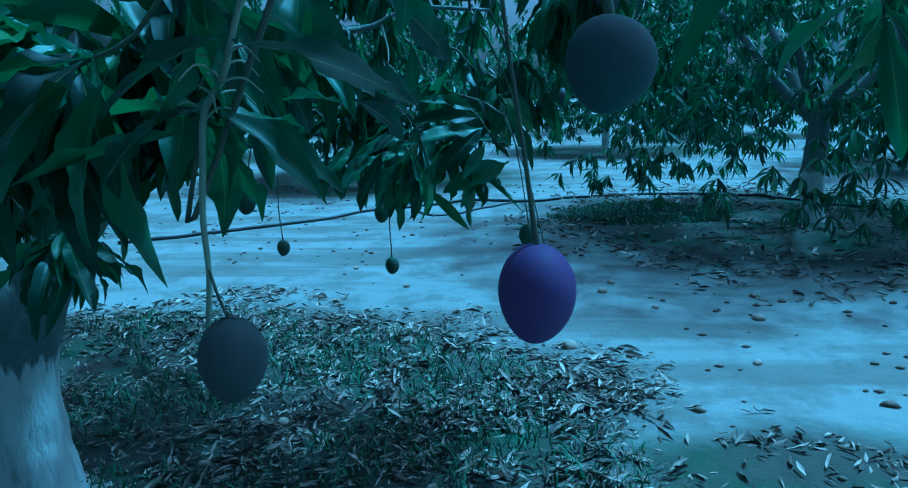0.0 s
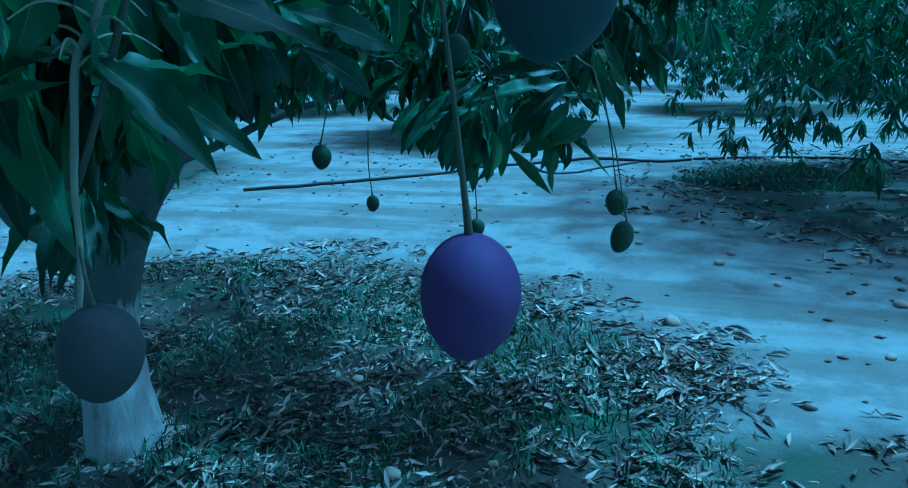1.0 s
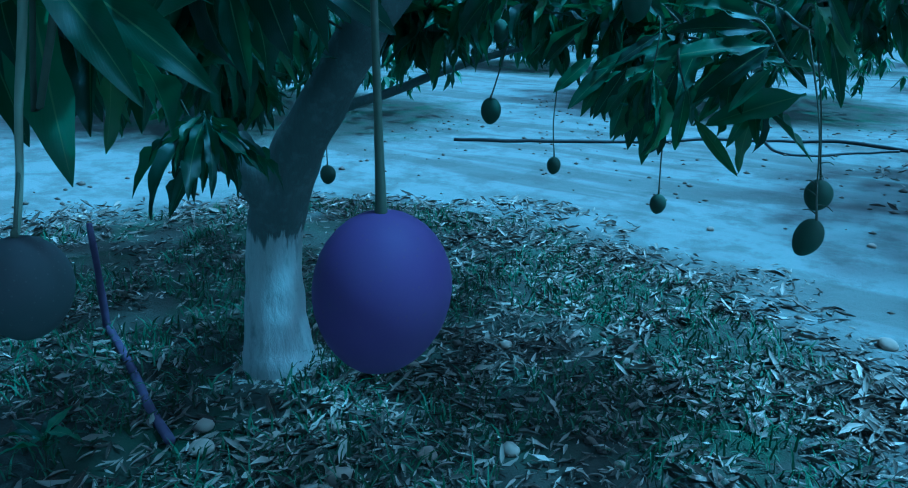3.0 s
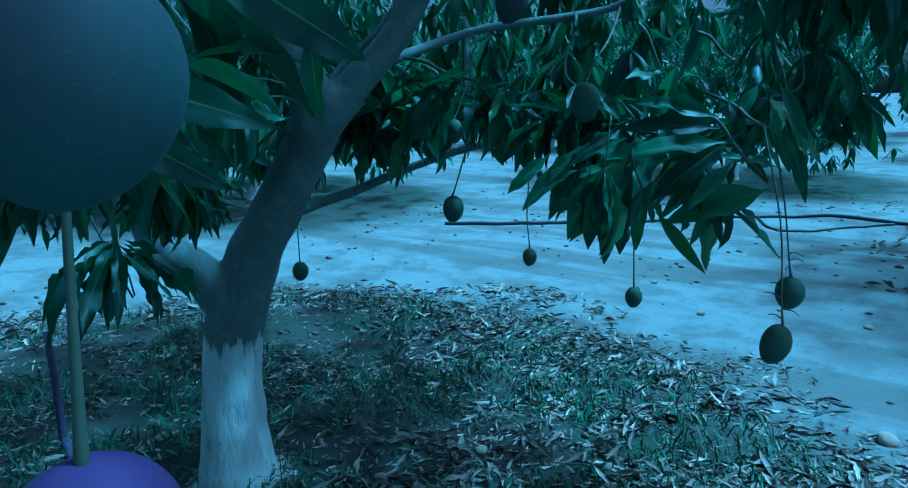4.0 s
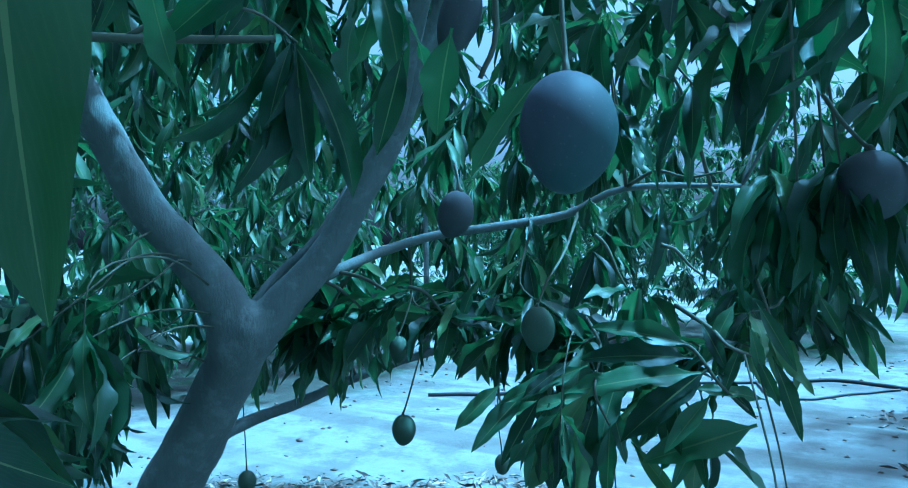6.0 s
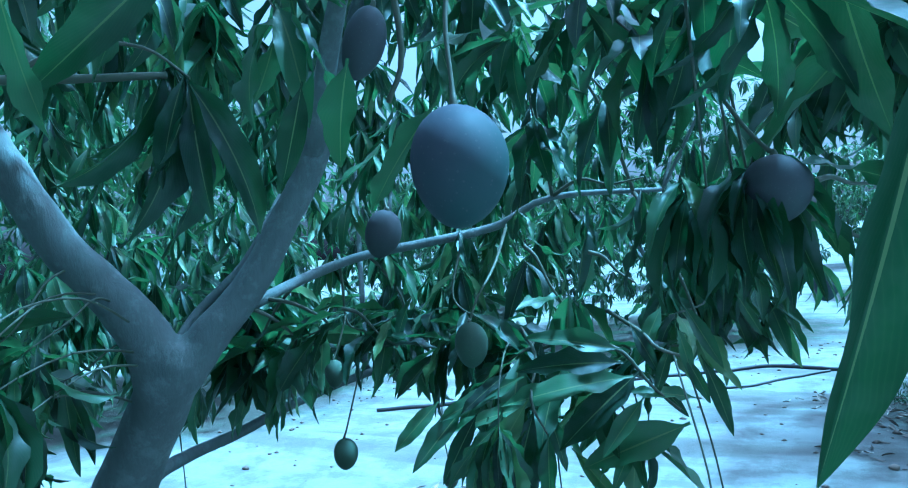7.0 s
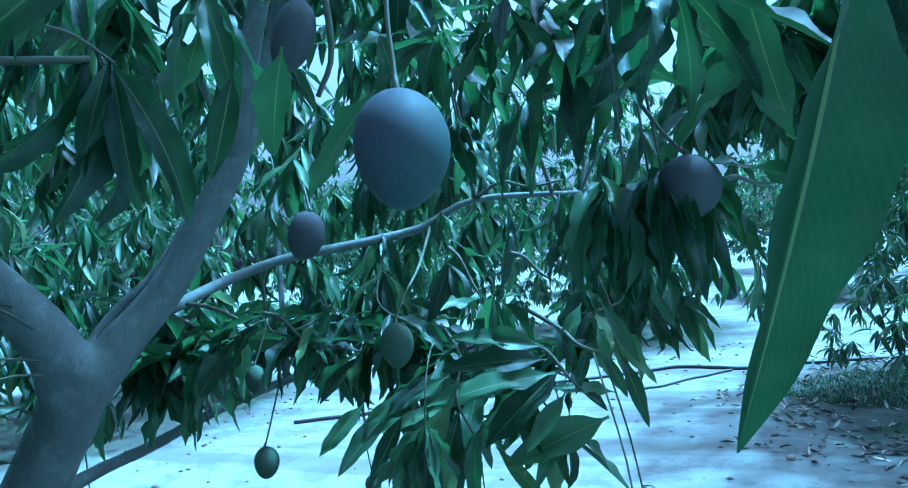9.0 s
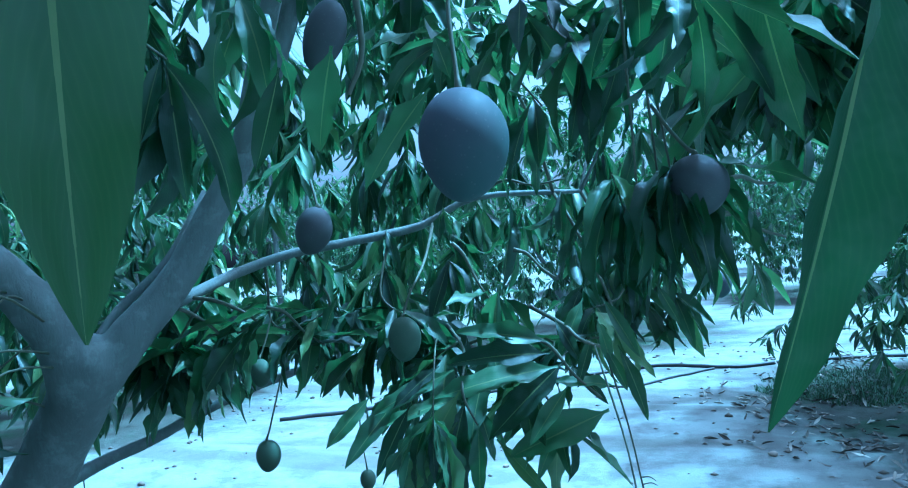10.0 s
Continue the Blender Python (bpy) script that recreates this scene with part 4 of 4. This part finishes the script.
# ---- the orchard's other trees ----
def orchard_tree(seed, whorls, size, shapes, low=0.38):
    r = random.Random(seed)
    thing = tagged(new("mango_tree"), "bushy mango tree with leaves drooping almost to the sand", "tree", "orchard trees")
    limb("trunk", [(0, 0, -0.05, 0.13), (0, 0, 0.1, 0.10), (0.03, 0, 0.5, 0.09), (0.05, 0.03, 0.9, 0.08)], bark_limed, thing, 5, 12)
    for k in range(6):
        a = k * 1.05 + r.uniform(-0.3, 0.3)
        e = Vector((math.cos(a), math.sin(a), 0))
        limb("limb", [(0.04, 0.02, 0.8, 0.055), (*(e * 0.35 + Vector((0, 0, 1.15))), 0.04), (*(e * 0.8 + Vector((0, 0, 1.7))), 0.028), (*(e * 1.2 + Vector((0, 0, 2.1 + 0.4 * math.sin(k)))), 0.012)], bark, thing, 4, 8)
    fr = []
    lump = Vector((r.uniform(0, 50), 0, 0))
    while len(fr) < whorls * 10:
        u = Vector((r.gauss(0, 1), r.gauss(0, 1), r.gauss(0, 1))).normalized()
        s = r.uniform(0.55, 1.0) * (1 + 0.30 * noise.noise(u * 2.2 + lump))
        wide = 2.25 * s
        if u.z < 0:      # the skirt hangs straight down
            wide *= (0.62 + 0.38 * r.random()) / max(0.25, math.hypot(u.x, u.y))
        p = Vector((u.x * wide, u.y * wide, 1.9 + u.z * 2.0 * s))
        if p.z < low:
            continue
        fr.extend(whorl(p, (u.x, u.y, u.z * 0.6 - 0.3), r.randint(8, 11), size, 0.75, r))
    joined_leaves("crown", fr, shapes, leaf_joined, thing, r)
    return thing


first, second = orchard_tree(101, 2100, 0.155, COARSE, 0.26), orchard_tree(202, 850, 0.21, SIMPLE)
made_trees = [first, second]
FAR_SIZE = {2: 0.88, 4: 0.8, 5: 0.8, 7: 0.8}      # shrunk so that sky gaps open in the camera's view
rng = random.Random(5)
for k, spot in enumerate(ORCHARD):
    m = pose(spot.x, spot.y, ground_z(spot.x, spot.y) if k < 3 else 0.0, 0, 0, rng.uniform(0, 360))
    m = m @ Matrix.Scale(FAR_SIZE.get(k, 1.0), 4)
    if k < 2:
        made_trees[k].matrix_basis = m
    else:
        copy_thing(made_trees[1], m)


# ---- hoses, stake, stones, litter ----
def hose(points, radius, label):
    rows = [(x, y, ground_z(x, y) + radius * 0.9, radius) for x, y in points]
    line = spline(rows, 10)
    rows = [(q[0], q[1], ground_z(q[0], q[1]) + radius * 0.9, radius) for q in line]
    return tagged(mesh_object("hose", *tube(rows, 2, 8, 0.0), hose_black), label, "hose")


hose([(-2.63, 5.81), (-1.9, 6.2), (-1.35, 6.6), (-0.7, 7.35), (0.06, 7.85), (0.7, 7.8), (1.3, 8.0), (2.2, 8.3), (3.1, 8.0), (3.6, 7.6), (4.1, 6.9)], 0.016, "black irrigation hose lying across the sand")
hose([(-0.45, 7.6), (-0.25, 7.1), (0.0, 7.12), (0.28, 7.45), (0.6, 7.75)], 0.011, "thin black hose looped on the sand")
limb_v, limb_f = tube([(-1.48, 1.93, -0.03, 0.013), (-1.485, 1.93, 0.15, 0.012), (-1.49, 1.925, 0.37, 0.010)], 3, 8, 0.1)
tagged(mesh_object("stake", limb_v, limb_f, stake_red), "short violet-grey stake stuck in the soil", "stake")

pipe_rows = [(x, y, ground_z(x, y) + 0.016, 0.013) for x, y in ((-1.46, 1.925), (-1.3, 1.868), (-1.1, 1.785), (-0.9, 1.70), (-0.70, 1.622))]
tagged(mesh_object("pipe", *tube(pipe_rows, 4, 10, 0.02), stake_red), "thin violet-grey pipe lying on the littered soil", "pipe")
seedling = tagged(new("seedling"), "small green sprout growing out of the litter", "plant")
seedling.location = (-0.86, 1.40, ground_z(-0.86, 1.40))
limb("stem", [(0, 0, -0.01, 0.003), (0.004, 0.002, 0.05, 0.0025), (0.0, 0.004, 0.10, 0.002)], twig_bark, seedling, 3, 6, 0.05)
for k in range(9):
    a = k * 2.4
    single_leaf(frame_of((0, 0.003, 0.05 + 0.006 * k), (math.cos(a), math.sin(a), 0.9 - 0.05 * k), (0, 0, 1), 0.10 + 0.008 * (k % 3)), seedling, k % 5)

rng = random.Random(11)
stones = ((0.752, 3.367, 0.035), (1.719, 3.813, 0.03), (1.10, 4.45, 0.022), (1.02, 4.25, 0.026), (1.25, 3.95, 0.018), (0.62, 4.6, 0.02), (1.5, 3.2, 0.02), (1.05, 2.95, 0.022),
          (-0.1, 4.4, 0.02), (-0.5, 4.9, 0.02), (0.9, 5.2, 0.025), (-0.15, 1.95, 0.026), (-0.33, 2.05, 0.024), (0.05, 1.8, 0.028), (-0.7, 1.72, 0.026), (0.25, 2.2, 0.024), (0.1, 2.35, 0.022), (-0.45, 2.3, 0.02), (-1.05, 1.9, 0.024), (-1.2, 2.1, 0.026), (-0.3, 2.6, 0.022), (0.4, 2.0, 0.026), (-0.4, 1.9, 0.03), (-0.25, 1.75, 0.034), (-0.52, 1.8, 0.028), (0.0, 2.1, 0.03), (-0.62, 1.65, 0.03))


for k, (x, y, r) in enumerate(stones):
    r *= 0.62 + 0.22 * (k % 3) if k > 10 else 1.0
    bm = bmesh.new()
    bmesh.ops.create_icosphere(bm, subdivisions=2, radius=r)
    for v in bm.verts:
        v.co *= 1 + 0.35 * noise.noise(v.co * (0.9 / r) + Vector((k * 3.1, 0, 0)))
        v.co.z *= 0.62
    for f in bm.faces:
        f.smooth = True
    me = bpy.data.meshes.new("clod")
    bm.to_mesh(me)
    bm.free()
    me.materials.append(stone_grey)
    ob = tagged(new("clod", me), "small rounded clod of dry earth on the ground", "clod", "clods on the ground")
    ob.location = (x, y, ground_z(x, y) + r * 0.35)


def litter(count, centre, ring, seed, size=0.095, rim=0.5, even=0.35):
    r = random.Random(seed)
    out = []
    while len(out) < count:
        a = r.uniform(0, 6.283)
        d = math.sqrt(r.uniform(0.02, 1.0)) * 1.25
        wide = ring if isinstance(ring, tuple) else (ring, ring)
        p = Vector((centre.x + d * wide[0] * math.cos(a), centre.y + d * wide[1] * math.sin(a), 0))
        heap = 0.8 * noise.noise(p * 1.6 + Vector((9, 4, 0))) + 0.5 * noise.noise(p * 5.0) + rim * min(1, max(0, (d - 0.74) * 7)) - max(0, d - 0.93) * 4.0
        if r.random() > even + heap:
            continue
        z = ground_z(p.x, p.y) + r.uniform(0.003, 0.012 + 0.012 * max(0, heap))
        way = Vector((r.gauss(0, 1), r.gauss(0, 1), r.gauss(0, 0.05)))
        up = Vector((r.gauss(0, 0.35), r.gauss(0, 0.35), 1 if r.random() < 0.6 else -1))
        out.append(frame_of(Vector((p.x, p.y, z)) - way.normalized() * 0.04, way, up, size * r.uniform(0.55, 1.2)))
    return out


rng = random.Random(2)
joined_leaves("leaf_litter", litter(1500, LITTERED, OVAL, 31, 0.090, 0.95, -0.12) + litter(2200, LITTERED, OVAL, 43, 0.062, 0.8, 0.1) + litter(12500, LITTERED, OVAL, 33, 0.034, 0.5, 0.35)
              + litter(2200, Vector((-0.45, 2.45, 0)), 0.85, 41, 0.042, 0.3, 0.5) + litter(1300, Vector((-0.25, 1.90, 0)), 0.70, 44, 0.055, 0.3, 0.5)
              + litter(2000, Vector((-1.5, 2.05, 0)), 0.75, 45, 0.048, 0.3, 0.55)
              + litter(520, Vector((0.35, 2.95, 0)), 0.40, 34, 0.08) + litter(620, Vector((0.58, 2.60, 0)), 0.40, 37, 0.08) + litter(200, Vector((-0.1, 3.3, 0)), 0.35, 38, 0.08)
              + litter(160, Vector((1.20, 2.30, 0)), (0.5, 0.22), 39, 0.07) + litter(600, Vector((-0.9, 3.75, 0)), 0.6, 35, 0.075) + litter(500, Vector((-0.5, 1.6, 0)), 0.9, 36, 0.08), CURLED, leaf_dry, None, rng)
tagged(bpy.data.objects["leaf_litter"], "dry curled brown leaves heaped on the soil", "litter")
far_litter = joined_leaves("leaf_litter", litter(2600, ORCHARD[0], 2.3, 32), CURLED, leaf_dry, None, rng)
tagged(far_litter, "dry curled brown leaves under the next tree", "litter")


# ---- weeds ----
def weeds(count, seed, middle, half, sparse):
    """Thin blades in patches on the littered soil."""
    r = random.Random(seed)
    verts, faces = [], []
    while len(faces) < count * 2:
        x, y = middle.x + r.uniform(-half[0], half[0]), middle.y + r.uniform(-half[1], half[1])
        patch = noise.noise(Vector((x * 1.5 + 5, y * 1.5, 0))) + 0.5 * noise.noise(Vector((x * 5, y * 5, 7)))
        if patch < sparse or math.hypot((x - middle.x) / half[0], (y - middle.y) / half[1]) > 0.95:
            continue
        z = ground_z(x, y) - 0.004
        a, tall, w = r.uniform(0, 6.28), r.uniform(0.03, 0.09), r.uniform(0.0018, 0.004)
        lean = Vector((r.gauss(0, 0.5), r.gauss(0, 0.5), 1)).normalized()
        side = Vector((math.cos(a), math.sin(a), 0)) * w
        base, mid = Vector((x, y, z)), Vector((x, y, z)) + lean * tall * 0.6
        tip = mid + Vector((lean.x * 1.8, lean.y * 1.8, lean.z * 0.5)) * tall * 0.5
        n = len(verts)
        verts += [base - side, base + side, mid + side * 0.8, mid - side * 0.8, tip]
        faces += [(n, n + 1, n + 2, n + 3), (n + 3, n + 2, n + 4)]
    return verts, faces


tagged(mesh_object("weeds", *weeds(11000, 8, LITTERED, OVAL, -0.08), grass_green), "thin green weeds among the dry leaves", "weeds", kind="stuff")
tagged(mesh_object("weeds", *weeds(5000, 9, Vector((1.75, 7.0, 0)), (0.9, 0.7), -0.4), grass_green), "patch of low green weeds beside the next tree", "weeds", kind="stuff")


# ---- crumbs of earth and leaf on the sand ----
def crumbs(count, seed):
    r = random.Random(seed)
    verts, faces = [], []
    ball = [(1, 0, 0), (-0.9, 0.1, 0), (0, 0.8, 0), (0.1, -1, 0), (0.1, 0, 0.7), (0, 0.1, -0.6)]
    tri = [(0, 2, 4), (2, 1, 4), (1, 3, 4), (3, 0, 4), (2, 0, 5), (1, 2, 5), (3, 1, 5), (0, 3, 5)]
    while len(faces) < count * 8:
        x, y = r.uniform(-3.5, 3.5), r.uniform(2.2, 9.5)
        if noise.noise(Vector((x * 0.8, y * 0.8, 3))) < r.uniform(-0.5, 0.35):
            continue
        size, a = r.uniform(0.006, 0.020) * (1.5 if r.random() < 0.08 else 1), r.uniform(0, 6.28)
        n, z = len(verts), ground_z(x, y)
        for p in ball:
            q = [c * size * r.uniform(0.7, 1.3) for c in p]
            verts.append((x + (q[0] * math.cos(a) - q[1] * math.sin(a)) * 1.4, y + q[0] * math.sin(a) + q[1] * math.cos(a), z + q[2] + size * 0.25))
        faces += [tuple(i + n for i in f) for f in tri]
    return verts, faces


tagged(mesh_object("earth_crumbs", *crumbs(650, 15), stone_dark), "dark crumbs of earth scattered on the sand", "crumbs", kind="stuff")
